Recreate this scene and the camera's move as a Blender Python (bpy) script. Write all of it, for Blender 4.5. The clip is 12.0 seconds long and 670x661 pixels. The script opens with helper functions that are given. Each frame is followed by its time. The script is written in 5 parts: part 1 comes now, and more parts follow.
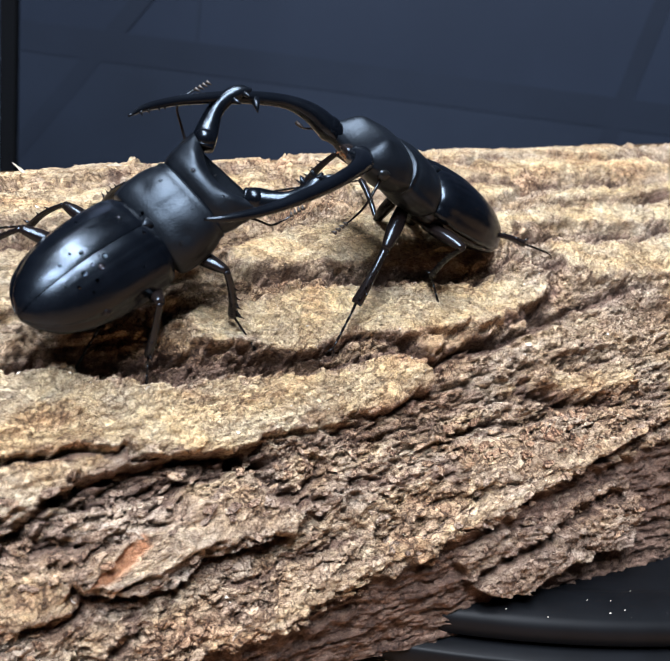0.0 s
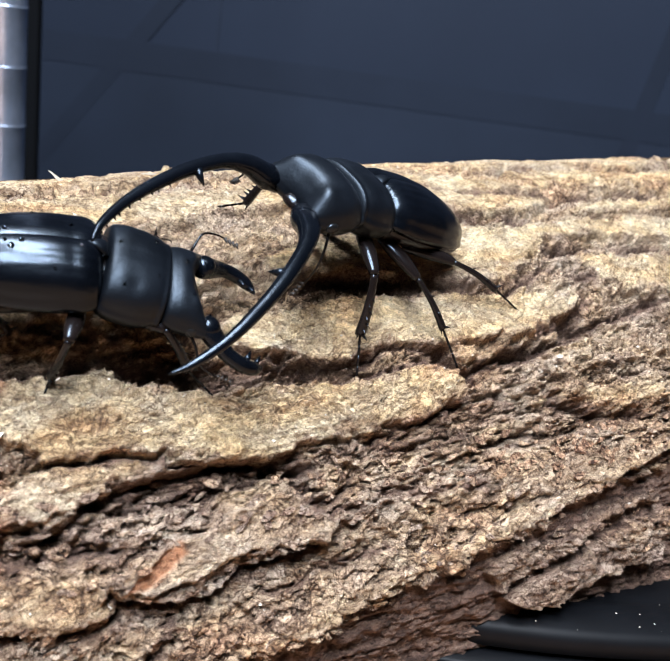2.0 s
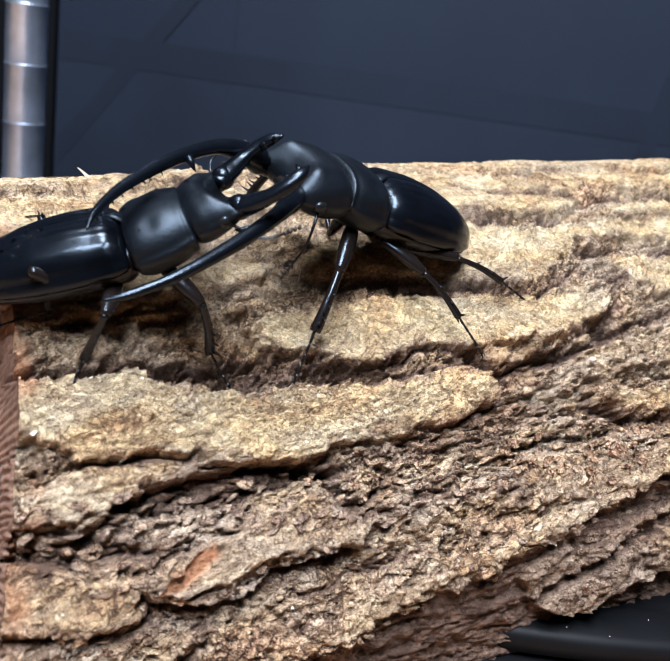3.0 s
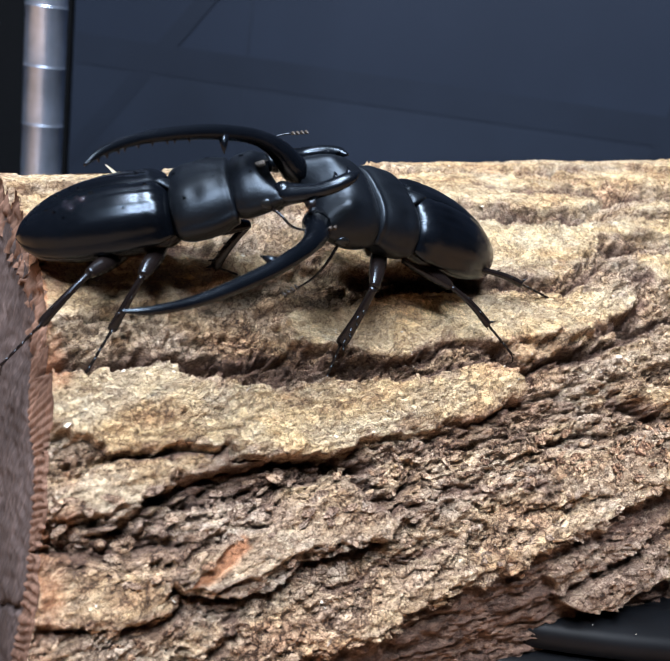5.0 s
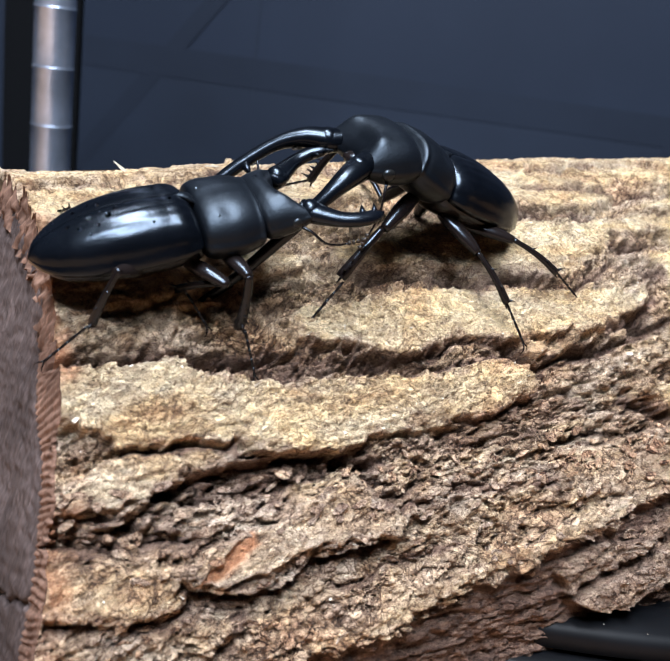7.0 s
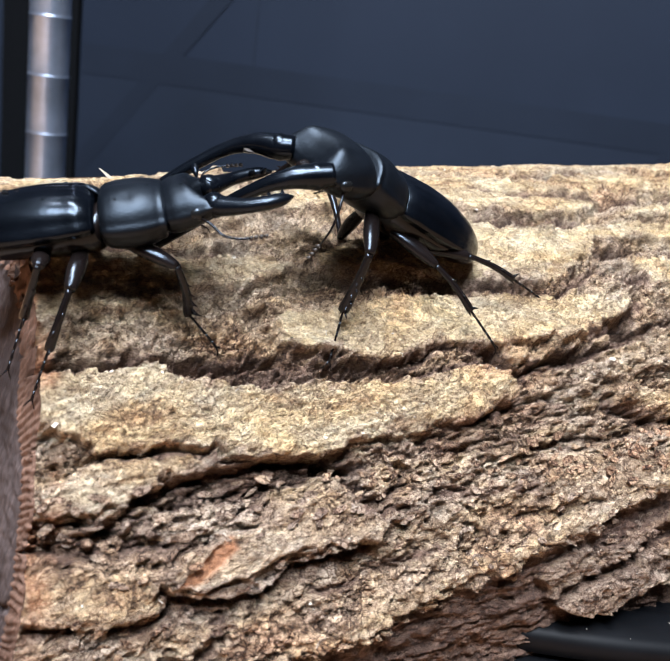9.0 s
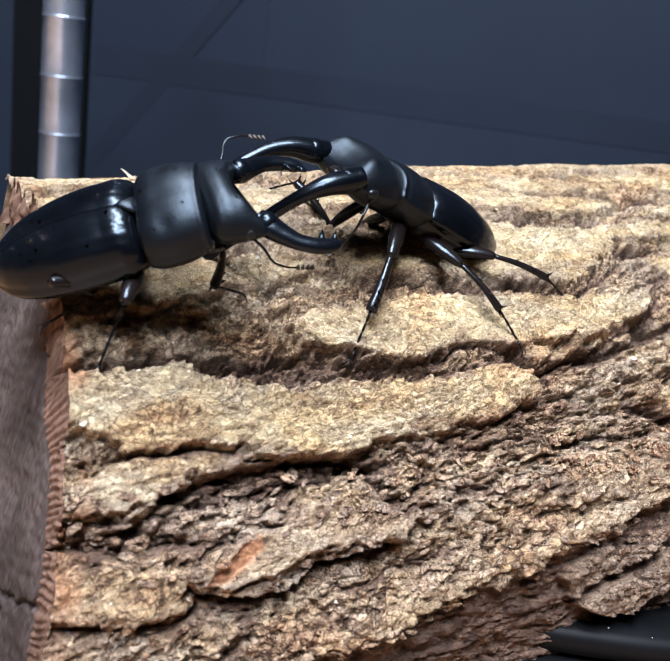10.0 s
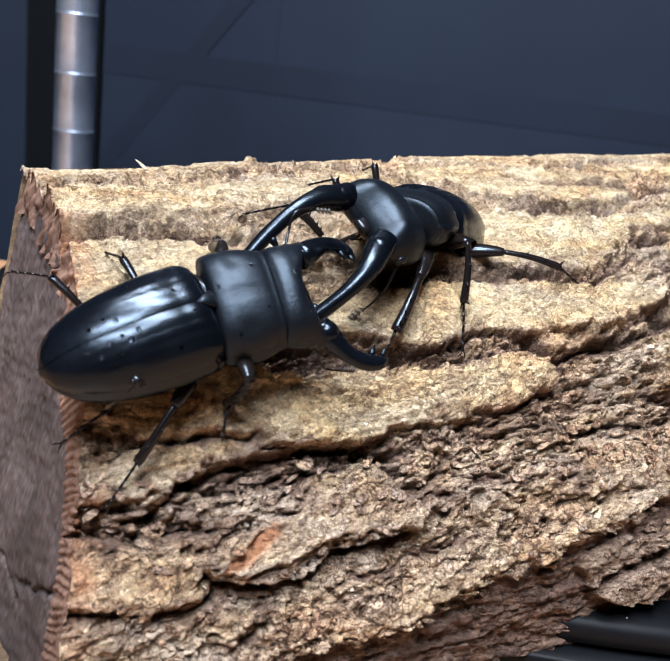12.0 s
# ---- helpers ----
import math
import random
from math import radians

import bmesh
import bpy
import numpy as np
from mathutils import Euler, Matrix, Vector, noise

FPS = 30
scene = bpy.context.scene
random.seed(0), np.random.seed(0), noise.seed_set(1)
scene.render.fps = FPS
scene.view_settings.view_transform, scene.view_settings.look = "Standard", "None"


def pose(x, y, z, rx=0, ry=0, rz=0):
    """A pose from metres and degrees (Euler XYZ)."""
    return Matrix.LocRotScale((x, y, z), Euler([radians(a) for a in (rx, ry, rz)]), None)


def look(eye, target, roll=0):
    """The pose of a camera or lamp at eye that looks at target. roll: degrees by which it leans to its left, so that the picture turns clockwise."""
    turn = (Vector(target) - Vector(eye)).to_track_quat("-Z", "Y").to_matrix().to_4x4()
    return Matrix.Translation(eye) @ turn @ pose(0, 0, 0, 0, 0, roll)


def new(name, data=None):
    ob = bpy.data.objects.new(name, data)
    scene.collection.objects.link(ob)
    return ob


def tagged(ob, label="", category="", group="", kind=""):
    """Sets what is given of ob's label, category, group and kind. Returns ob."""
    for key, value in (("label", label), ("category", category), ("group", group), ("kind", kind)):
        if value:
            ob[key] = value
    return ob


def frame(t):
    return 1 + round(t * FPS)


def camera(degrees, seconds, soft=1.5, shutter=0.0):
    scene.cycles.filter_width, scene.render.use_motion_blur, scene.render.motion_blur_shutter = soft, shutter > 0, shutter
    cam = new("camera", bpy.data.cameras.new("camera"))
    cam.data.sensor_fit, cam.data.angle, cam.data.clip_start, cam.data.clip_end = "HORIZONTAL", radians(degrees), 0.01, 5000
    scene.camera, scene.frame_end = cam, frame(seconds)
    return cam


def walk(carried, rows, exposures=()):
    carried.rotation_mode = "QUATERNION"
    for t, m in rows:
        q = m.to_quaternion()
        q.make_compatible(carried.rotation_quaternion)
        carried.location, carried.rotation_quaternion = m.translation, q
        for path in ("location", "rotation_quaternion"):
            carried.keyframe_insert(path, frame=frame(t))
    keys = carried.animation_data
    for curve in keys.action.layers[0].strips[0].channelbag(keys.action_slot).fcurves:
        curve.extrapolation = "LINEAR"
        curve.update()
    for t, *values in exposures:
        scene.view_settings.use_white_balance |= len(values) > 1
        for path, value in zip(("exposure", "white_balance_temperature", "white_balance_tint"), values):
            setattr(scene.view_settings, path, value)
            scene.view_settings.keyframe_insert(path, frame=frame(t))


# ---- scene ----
cam = camera(40.0, 12.0)
# seconds, eye in metres, Euler angles in degrees
PATH = [
    (0.0, 0.00000, 0.00000, 0.17000, 70.847, -7.107, 2.460),
    (0.5, -0.00140, 0.00067, 0.16955, 70.858, -7.271, 2.733),
    (1.0, -0.00180, 0.00091, 0.16901, 71.003, -7.376, 2.920),
    (1.5, -0.00125, -0.00049, 0.16968, 71.321, -7.336, 3.061),
    (2.0, -0.00383, -0.00092, 0.16975, 71.330, -7.458, 3.366),
    (2.5, -0.00634, -0.00094, 0.17014, 71.336, -7.524, 3.782),
    (3.0, -0.00782, 0.00061, 0.16841, 71.322, -7.698, 4.068),
    (5.0, -0.01083, -0.00062, 0.16652, 71.589, -7.702, 4.659),
    (5.5, -0.01086, -0.00175, 0.16735, 71.681, -7.599, 4.755),
    (6.0, -0.00883, -0.00079, 0.16542, 71.672, -7.619, 4.839),
    (6.5, -0.01109, -0.00013, 0.16479, 71.664, -7.608, 5.032),
    (8.5, -0.00820, -0.00020, 0.16627, 72.127, -7.522, 5.185),
    (9.0, -0.00744, -0.00077, 0.16556, 72.151, -7.473, 5.198),
    (9.5, -0.01023, -0.00131, 0.16560, 72.103, -7.332, 5.486),
    (10.0, -0.01039, -0.00157, 0.16521, 72.110, -7.353, 5.534),
    (10.5, -0.01080, -0.00200, 0.16506, 72.171, -7.196, 5.758),
    (11.0, -0.01185, -0.00295, 0.16451, 72.118, -7.111, 5.963),
    (11.5, -0.01111, -0.00305, 0.16389, 72.031, -6.973, 6.078),
    (12.0, -0.01034, -0.00163, 0.16313, 71.998, -6.844, 6.269),
]
cam.data.dof.use_dof, cam.data.dof.focus_distance, cam.data.dof.aperture_fstop = True, 0.165, 45.0
walk(cam, [(t, pose(x, y, z, rx, ry, rz)) for t, x, y, z, rx, ry, rz in PATH])

# ---- world, light and exposure ----
world = bpy.data.worlds.new("room_light")
world.use_nodes = True
scene.world = world
wbg = world.node_tree.nodes["Background"]
wbg.inputs["Color"].default_value = (0.45, 0.62, 1.0, 1)
wbg.inputs["Strength"].default_value = 0.05
scene.view_settings.exposure = 0.0


def lamp_area(name, eye, target, sx, sy, watts, colour):
    data = bpy.data.lights.new(name, "AREA")
    data.shape, data.size, data.size_y, data.energy, data.color = "RECTANGLE", sx, sy, watts, colour
    ob = new(name, data)
    ob.matrix_basis = look(eye, target)
    return ob


lamp_area("shelf_lamp", (-0.06, 0.06, 0.62), (0.01, 0.15, 0.1), 0.34, 0.10, 10.6, (0.86, 0.93, 1.04))
# unseen lamp above and behind the camera, added to brighten the log's flank
lamp_area("front_fill_lamp", (-0.10, -0.62, 1.34), (0.01, 0.15, 0.1), 0.60, 0.30, 56.0, (0.84, 0.92, 1.05))

# ---- materials ----
def mat(name):
    m = bpy.data.materials.new(name)
    m.use_nodes = True
    return m, m.node_tree.nodes, m.node_tree.links, m.node_tree.nodes["Principled BSDF"]


def add_noise(n, l, vec, scale, detail=6.0, rough=0.6, distortion=0.0):
    x = n.new("ShaderNodeTexNoise")
    x.inputs["Scale"].default_value, x.inputs["Detail"].default_value = scale, detail
    x.inputs["Roughness"].default_value, x.inputs["Distortion"].default_value = rough, distortion
    l.new(vec, x.inputs["Vector"])
    return x.outputs["Fac"]


def add_ramp(n, l, fac, stops):
    x = n.new("ShaderNodeValToRGB")
    while len(x.color_ramp.elements) < len(stops):
        x.color_ramp.elements.new(0.5)
    for e, (p, c) in zip(x.color_ramp.elements, stops):
        e.position, e.color = p, (*c, 1) if len(c) == 3 else c
    l.new(fac, x.inputs["Fac"])
    return x.outputs["Color"]


def add_mix(n, l, fac, a, b, blend="MIX"):
    x = n.new("ShaderNodeMix")
    x.data_type, x.blend_type = "RGBA", blend
    for sock, v in ((x.inputs[0], fac), (x.inputs[6], a), (x.inputs[7], b)):
        if isinstance(v, (int, float)):
            sock.default_value = v
        elif isinstance(v, tuple):
            sock.default_value = (*v, 1)
        else:
            l.new(v, sock)
    return x.outputs[2]


def add_map(n, l, vec, scale, rot=(0, 0, 0), loc=(0, 0, 0)):
    x = n.new("ShaderNodeMapping")
    x.inputs["Scale"].default_value, x.inputs["Rotation"].default_value, x.inputs["Location"].default_value = scale, rot, loc
    l.new(vec, x.inputs["Vector"])
    return x.outputs["Vector"]


def add_bump(n, l, height, strength, distance, after=None):
    x = n.new("ShaderNodeBump")
    x.inputs["Strength"].default_value, x.inputs["Distance"].default_value = strength, distance
    l.new(height, x.inputs["Height"])
    if after is not None:
        l.new(after, x.inputs["Normal"])
    return x.outputs["Normal"]


def grey(v):
    return (v, v, v)


def add_warp(n, l, vec, scale, amount):
    x = n.new("ShaderNodeTexNoise")
    x.inputs["Scale"].default_value, x.inputs["Detail"].default_value = scale, 4.0
    l.new(vec, x.inputs["Vector"])
    v = n.new("ShaderNodeVectorMath")
    v.operation = "MULTIPLY_ADD"
    v.inputs[1].default_value = (amount,) * 3
    l.new(x.outputs["Color"], v.inputs[0])
    l.new(vec, v.inputs[2])
    return v.outputs[0]


def add_cells(n, l, vec, feature, out):
    x = n.new("ShaderNodeTexVoronoi")
    x.feature = feature
    x.inputs["Scale"].default_value = 1.0
    l.new(vec, x.inputs["Vector"])
    return x.outputs[out]


def bark_material():
    m, n, l, b = mat("weathered_bark")
    obj = n.new("ShaderNodeTexCoord").outputs["Object"]
    bent = add_warp(n, l, add_warp(n, l, obj, 130, 0.010), 700, 0.0022)
    grain = add_map(n, l, bent, (190, 340, 340), (0, 0, radians(4)))
    n1 = add_noise(n, l, grain, 1.0, 9, 0.68, 0.5)
    n2 = add_noise(n, l, add_map(n, l, obj, (850, 1300, 1300), (0, radians(-8), radians(4))), 1.0, 8, 0.72, 0.4)
    n3 = add_noise(n, l, add_map(n, l, obj, (38, 75, 75)), 1.0, 6, 0.62, 0.8)
    n4 = add_noise(n, l, add_map(n, l, obj, (1900, 3000, 3000), (0, radians(-8), radians(4))), 1.0, 5, 0.75, 0.3)
    n5 = add_noise(n, l, add_map(n, l, obj, (75, 140, 140), (0, 0, 0), (3, 1, 2)), 1.0, 7, 0.66, 0.5)
    # flakes: each its own tone, with dark cracks between
    flake_vec = add_map(n, l, bent, (420, 700, 700))
    flake = n.new("ShaderNodeSeparateColor")
    l.new(add_cells(n, l, flake_vec, "F1", "Color"), flake.inputs[0])
    flake = flake.outputs[0]
    crack = add_cells(n, l, flake_vec, "DISTANCE_TO_EDGE", "Distance")
    crack2 = add_cells(n, l, add_map(n, l, bent, (140, 240, 240), (0, 0, 0), (1, 5, 2)), "DISTANCE_TO_EDGE", "Distance")
    pale = add_ramp(n, l, n1, [(0.27, (0.13, 0.08, 0.045)), (0.36, (0.38, 0.29, 0.185)), (0.47, (0.585, 0.475, 0.312)), (0.66, (0.66, 0.575, 0.425))])
    brown = add_ramp(n, l, n1, [(0.28, (0.06, 0.036, 0.028)), (0.38, (0.30, 0.212, 0.16)), (0.50, (0.54, 0.425, 0.343)), (0.70, (0.70, 0.59, 0.495))])
    # weathering: 1 on the bleached plates, 0 on the brown bark between
    attr = n.new("ShaderNodeAttribute")
    attr.attribute_name = "weather"
    base = add_mix(n, l, attr.outputs["Fac"], brown, pale)
    tint = add_ramp(n, l, n3, [(0.30, (1.18, 0.88, 0.68)), (0.43, (1.08, 1.0, 0.84)), (0.52, (1.0, 1.0, 1.0)), (0.62, (0.86, 0.93, 1.04)), (0.72, (1.08, 1.06, 1.0))])
    base = add_mix(n, l, 0.65, base, tint, "MULTIPLY")
    patch = add_ramp(n, l, n5, [(0.32, (0.55, 0.43, 0.38)), (0.42, (0.94, 0.90, 0.87)), (0.54, (1.06, 1.04, 1.02)), (0.68, (1.25, 1.22, 1.14))])
    base = add_mix(n, l, 0.85, base, patch, "MULTIPLY")
    base = add_mix(n, l, 0.8, base, add_ramp(n, l, flake, [(0.0, (0.66, 0.58, 0.52)), (0.4, (0.96, 0.94, 0.92)), (0.75, (1.1, 1.07, 1.0)), (1.0, (1.34, 1.30, 1.22))]), "MULTIPLY")
    def calmer(most, less):
        x = n.new("ShaderNodeMath")
        x.operation = "MULTIPLY_ADD"
        x.inputs[1].default_value, x.inputs[2].default_value = -less, most
        l.new(attr.outputs["Fac"], x.inputs[0])
        return x.outputs[0]

    # the bleached plates are smoother to the eye than the rough bark
    speck = add_ramp(n, l, n2, [(0.32, (0.24, 0.17, 0.14)), (0.46, (0.86, 0.82, 0.78)), (0.60, (1.10, 1.09, 1.06)), (0.74, (1.45, 1.42, 1.36))])
    base = add_mix(n, l, calmer(0.97, 0.2), base, speck, "MULTIPLY")
    dots = add_ramp(n, l, n4, [(0.34, (0.22, 0.16, 0.13)), (0.45, (0.88, 0.85, 0.82)), (0.57, (1.08, 1.07, 1.05)), (0.68, (1.45, 1.42, 1.36))])
    base = add_mix(n, l, calmer(0.95, 0.3), base, dots, "MULTIPLY")
    # cracks open only here and there
    keep = n.new("ShaderNodeMath")
    keep.operation = "MULTIPLY_ADD"
    keep.inputs[1].default_value, keep.inputs[2].default_value = -0.5, 1.0
    l.new(attr.outputs["Fac"], keep.inputs[0])

    def opened(mask):
        x = n.new("ShaderNodeMath")
        x.operation = "MULTIPLY"
        l.new(mask, x.inputs[0])
        l.new(keep.outputs[0], x.inputs[1])
        return x.outputs[0]

    gap = add_ramp(n, l, crack, [(0.0, (0.10, 0.06, 0.045)), (0.045, (0.55, 0.46, 0.42)), (0.10, grey(1.0))])
    base = add_mix(n, l, opened(add_ramp(n, l, n5, [(0.45, grey(1.0)), (0.62, grey(0.12))])), base, add_mix(n, l, 1.0, base, gap, "MULTIPLY"))
    gap2 = add_ramp(n, l, crack2, [(0.0, (0.07, 0.04, 0.03)), (0.03, (0.5, 0.42, 0.38)), (0.06, grey(1.0))])
    base = add_mix(n, l, opened(add_ramp(n, l, n3, [(0.44, grey(1.0)), (0.56, grey(0.1))])), base, add_mix(n, l, 1.0, base, gap2, "MULTIPLY"))
    # red-brown inner bark along the fissures, darkened to stand in for their shade
    bared_shade = n.new("ShaderNodeAttribute")
    bared_shade.attribute_name = "bared_shade"
    red = add_ramp(n, l, n1, [(0.28, (0.03, 0.016, 0.012)), (0.42, (0.10, 0.055, 0.04)), (0.58, (0.22, 0.13, 0.095)), (0.75, (0.42, 0.29, 0.22))])
    base = add_mix(n, l, bared_shade.outputs["Fac"], base, add_mix(n, l, 0.9, red, speck, "MULTIPLY"))
    rust = n.new("ShaderNodeAttribute")
    rust.attribute_name = "inner"
    base = add_mix(n, l, rust.outputs["Fac"], base, add_ramp(n, l, n2, [(0.3, (0.20, 0.07, 0.03)), (0.55, (0.55, 0.235, 0.11)), (0.8, (0.75, 0.46, 0.27))]))
    l.new(base, b.inputs["Base Color"])
    b.inputs["Roughness"].default_value = 0.82
    b.inputs["Specular IOR Level"].default_value = 0.35
    nb = add_bump(n, l, n1, 1.0, 0.0018)
    nb = add_bump(n, l, add_ramp(n, l, crack, [(0.0, grey(0.0)), (0.09, grey(1.0))]), 0.7, 0.0006, nb)
    nb = add_bump(n, l, flake, 0.8, 0.0006, nb)
    nb = add_bump(n, l, n4, 1.0, 0.0007, nb)
    l.new(add_bump(n, l, n2, 1.0, 0.0013, nb), b.inputs["Normal"])
    return m


def sawn_material(name, dark, light, ring):
    m, n, l, b = mat(name)
    obj = n.new("ShaderNodeTexCoord").outputs["Object"]
    n1 = add_noise(n, l, add_map(n, l, obj, (60, 60, 60)), 1.0, 8, 0.62, 0.3)
    n2 = add_noise(n, l, add_map(n, l, obj, (300, 1500, 300)), 1.0, 6, 0.7)
    col = add_ramp(n, l, n1, [(0.3, dark), (0.7, light)])
    l.new(add_mix(n, l, 0.7, col, add_ramp(n, l, n2, [(0.3, grey(0.4)), (0.52, grey(0.95)), (0.66, grey(1.8)), (0.76, grey(4.0))]), "MULTIPLY"), b.inputs["Base Color"])
    b.inputs["Roughness"].default_value = 0.85
    b.inputs["Specular IOR Level"].default_value = 0.12
    l.new(add_bump(n, l, n2, 0.6, ring), b.inputs["Normal"])
    return m


def chitin_material(name, base, rough, grain):
    m, n, l, b = mat(name)
    obj = n.new("ShaderNodeTexCoord").outputs["Object"]
    n1 = add_noise(n, l, add_map(n, l, obj, (120, 170, 170)), 1.0, 4, 0.5)
    n2 = add_noise(n, l, add_map(n, l, obj, (2600, 2600, 2600)), 1.0, 3, 0.6)
    l.new(add_ramp(n, l, n1, [(0.3, tuple(c * 0.7 for c in base)), (0.75, tuple(c * 1.6 for c in base))]), b.inputs["Base Color"])
    x = n.new("ShaderNodeMapRange")
    x.inputs["To Min"].default_value, x.inputs["To Max"].default_value = rough - 0.07, rough + 0.16
    l.new(n1, x.inputs["Value"])
    l.new(x.outputs["Result"], b.inputs["Roughness"])
    b.inputs["IOR"].default_value = 1.36
    b.inputs["Specular IOR Level"].default_value = 0.42
    b.inputs["Specular Tint"].default_value = (0.66, 0.82, 1.0, 1)
    nb = add_bump(n, l, n1, 0.16, 0.0014)
    l.new(add_bump(n, l, n2, grain, 0.00007, nb), b.inputs["Normal"])
    return m


def plain_material(name, base, rough, metal=0.0, vary=0.25, scale=40.0, bump=0.0, dist=0.001):
    m, n, l, b = mat(name)
    obj = n.new("ShaderNodeTexCoord").outputs["Object"]
    n1 = add_noise(n, l, add_map(n, l, obj, (scale,) * 3), 1.0, 7, 0.62)
    l.new(add_ramp(n, l, n1, [(0.3, tuple(c * (1 - vary) for c in base)), (0.7, tuple(c * (1 + vary) for c in base))]), b.inputs["Base Color"])
    b.inputs["Roughness"].default_value, b.inputs["Metallic"].default_value = rough, metal
    if rough >= 0.7:
        b.inputs["Specular IOR Level"].default_value = 0.15
    if bump:
        l.new(add_bump(n, l, n1, bump, dist), b.inputs["Normal"])
    return m


def table_material():
    m, n, l, b = mat("table_wood")
    obj = n.new("ShaderNodeTexCoord").outputs["Object"]
    n1 = add_noise(n, l, add_map(n, l, obj, (14, 160, 40)), 1.0, 7, 0.6, 0.8)
    l.new(add_ramp(n, l, n1, [(0.3, (0.20, 0.095, 0.045)), (0.55, (0.36, 0.19, 0.095)), (0.75, (0.46, 0.27, 0.15))]), b.inputs["Base Color"])
    b.inputs["Roughness"].default_value = 0.45
    l.new(add_bump(n, l, n1, 0.15, 0.0006), b.inputs["Normal"])
    return m


BARK = bark_material()
SAWN = sawn_material("sawn_heartwood", (0.022, 0.0155, 0.0145), (0.078, 0.058, 0.054), 0.0006)
KERF = sawn_material("sawn_bark_rim", (0.045, 0.024, 0.017), (0.16, 0.092, 0.065), 0.0004)
SPLIT = sawn_material("split_wood", (0.03, 0.019, 0.012), (0.14, 0.09, 0.05), 0.0006)
SHELL = chitin_material("black_elytra", (0.0011, 0.0015, 0.0024), 0.19, 0.2)
MATT = chitin_material("satin_black_shield", (0.0012, 0.0016, 0.0025), 0.37, 0.5)
LEG = chitin_material("dark_brown_black_leg", (0.0045, 0.0032, 0.003), 0.17, 0.15)
AMBER = plain_material("amber_bristle", (0.22, 0.085, 0.022), 0.5, 0, 0.3, 900)
EYE_MAT = chitin_material("glossy_eye", (0.005, 0.005, 0.005), 0.24, 0.2)
CLUB = plain_material("velvet_antenna_club", (0.02, 0.014, 0.010), 0.6, 0, 0.3, 2000)
CHROME = plain_material("dull_chrome", (0.40, 0.47, 0.60), 0.34, 0.9, 0.25, 60, 0.1, 0.0004)
PANEL = plain_material("navy_panel", (0.0130, 0.0190, 0.033), 0.7, 0, 0.10, 5, 0.05, 0.002)
PANEL_DARK = plain_material("dark_navy_rail", (0.0116, 0.0170, 0.0292), 0.7, 0, 0.15, 6)
# near-black for the strip of shadow painted behind the post
POST_SHADE = plain_material("post_shade_black", (0.0015, 0.002, 0.003), 0.9, 0, 0.2, 6)
BRACE = plain_material("navy_brace", (0.0100, 0.0147, 0.0255), 0.75, 0, 0.15, 6)
PLASTIC = plain_material("black_plastic", (0.002, 0.0023, 0.003), 0.5, 0, 0.25, 120, 0.1, 0.0003)
PLASTIC.node_tree.nodes["Principled BSDF"].inputs["Specular IOR Level"].default_value = 0.12
TABLE = table_material()
WALL = plain_material("room_wall", (0.085, 0.09, 0.105), 0.9, 0, 0.08, 3, 0.05, 0.003)
DUST = plain_material("wood_dust", (0.55, 0.50, 0.42), 0.9, 0, 0.4, 900)


def water_material():
    m, n, l, b = mat("water")
    b.inputs["Base Color"].default_value = (0.9, 0.95, 1.0, 1)
    b.inputs["Roughness"].default_value, b.inputs["IOR"].default_value = 0.04, 1.33
    b.inputs["Transmission Weight"].default_value = 1.0
    return m


WATER = water_material()

# ---- building helpers ----
def link_mesh(name, verts, faces, material, parent=None, label="", smooth=True):
    me = bpy.data.meshes.new(name)
    me.from_pydata([tuple(map(float, v)) for v in verts], [], faces)
    me.update()
    bm = bmesh.new()
    bm.from_mesh(me)
    bmesh.ops.recalc_face_normals(bm, faces=bm.faces)
    bm.to_mesh(me)
    bm.free()
    me.materials.append(material)
    if smooth:
        me.polygons.foreach_set("use_smooth", [True] * len(me.polygons))
    ob = new(name, me)
    if parent:
        ob.parent = parent
    if label:
        ob["label"] = label
    return ob


def part(name, bm, material, parent=None, label="", smooth=True):
    me = bpy.data.meshes.new(name)
    bm.to_mesh(me)
    bm.free()
    me.materials.append(material)
    if smooth:
        me.polygons.foreach_set("use_smooth", [True] * len(me.polygons))
    ob = new(name, me)
    if parent:
        ob.parent = parent
    if label:
        ob["label"] = label
    return ob


def box_bm(x0, x1, y0, y1, z0, z1, bevel=0.0):
    bm = bmesh.new()
    bmesh.ops.create_cube(bm, size=1, matrix=Matrix.Translation(((x0 + x1) / 2, (y0 + y1) / 2, (z0 + z1) / 2)) @ Matrix.Diagonal((x1 - x0, y1 - y0, z1 - z0, 1)))
    if bevel:
        bmesh.ops.bevel(bm, geom=bm.edges, offset=bevel, segments=2, profile=0.5, affect="EDGES")
    return bm


def lathe(rows, seg=64):
    """Verts and faces of a turned solid from (radius, height) rows."""
    vs, fs = [], []
    for r, h in rows:
        vs += [(r * math.cos(2 * math.pi * k / seg), r * math.sin(2 * math.pi * k / seg), h) for k in range(seg)]
    for i in range(len(rows) - 1):
        for k in range(seg):
            k2 = (k + 1) % seg
            fs.append((i * seg + k, i * seg + k2, (i + 1) * seg + k2, (i + 1) * seg + k))
    fs += [tuple(range(seg))[::-1], tuple((len(rows) - 1) * seg + k for k in range(seg))]
    return vs, fs


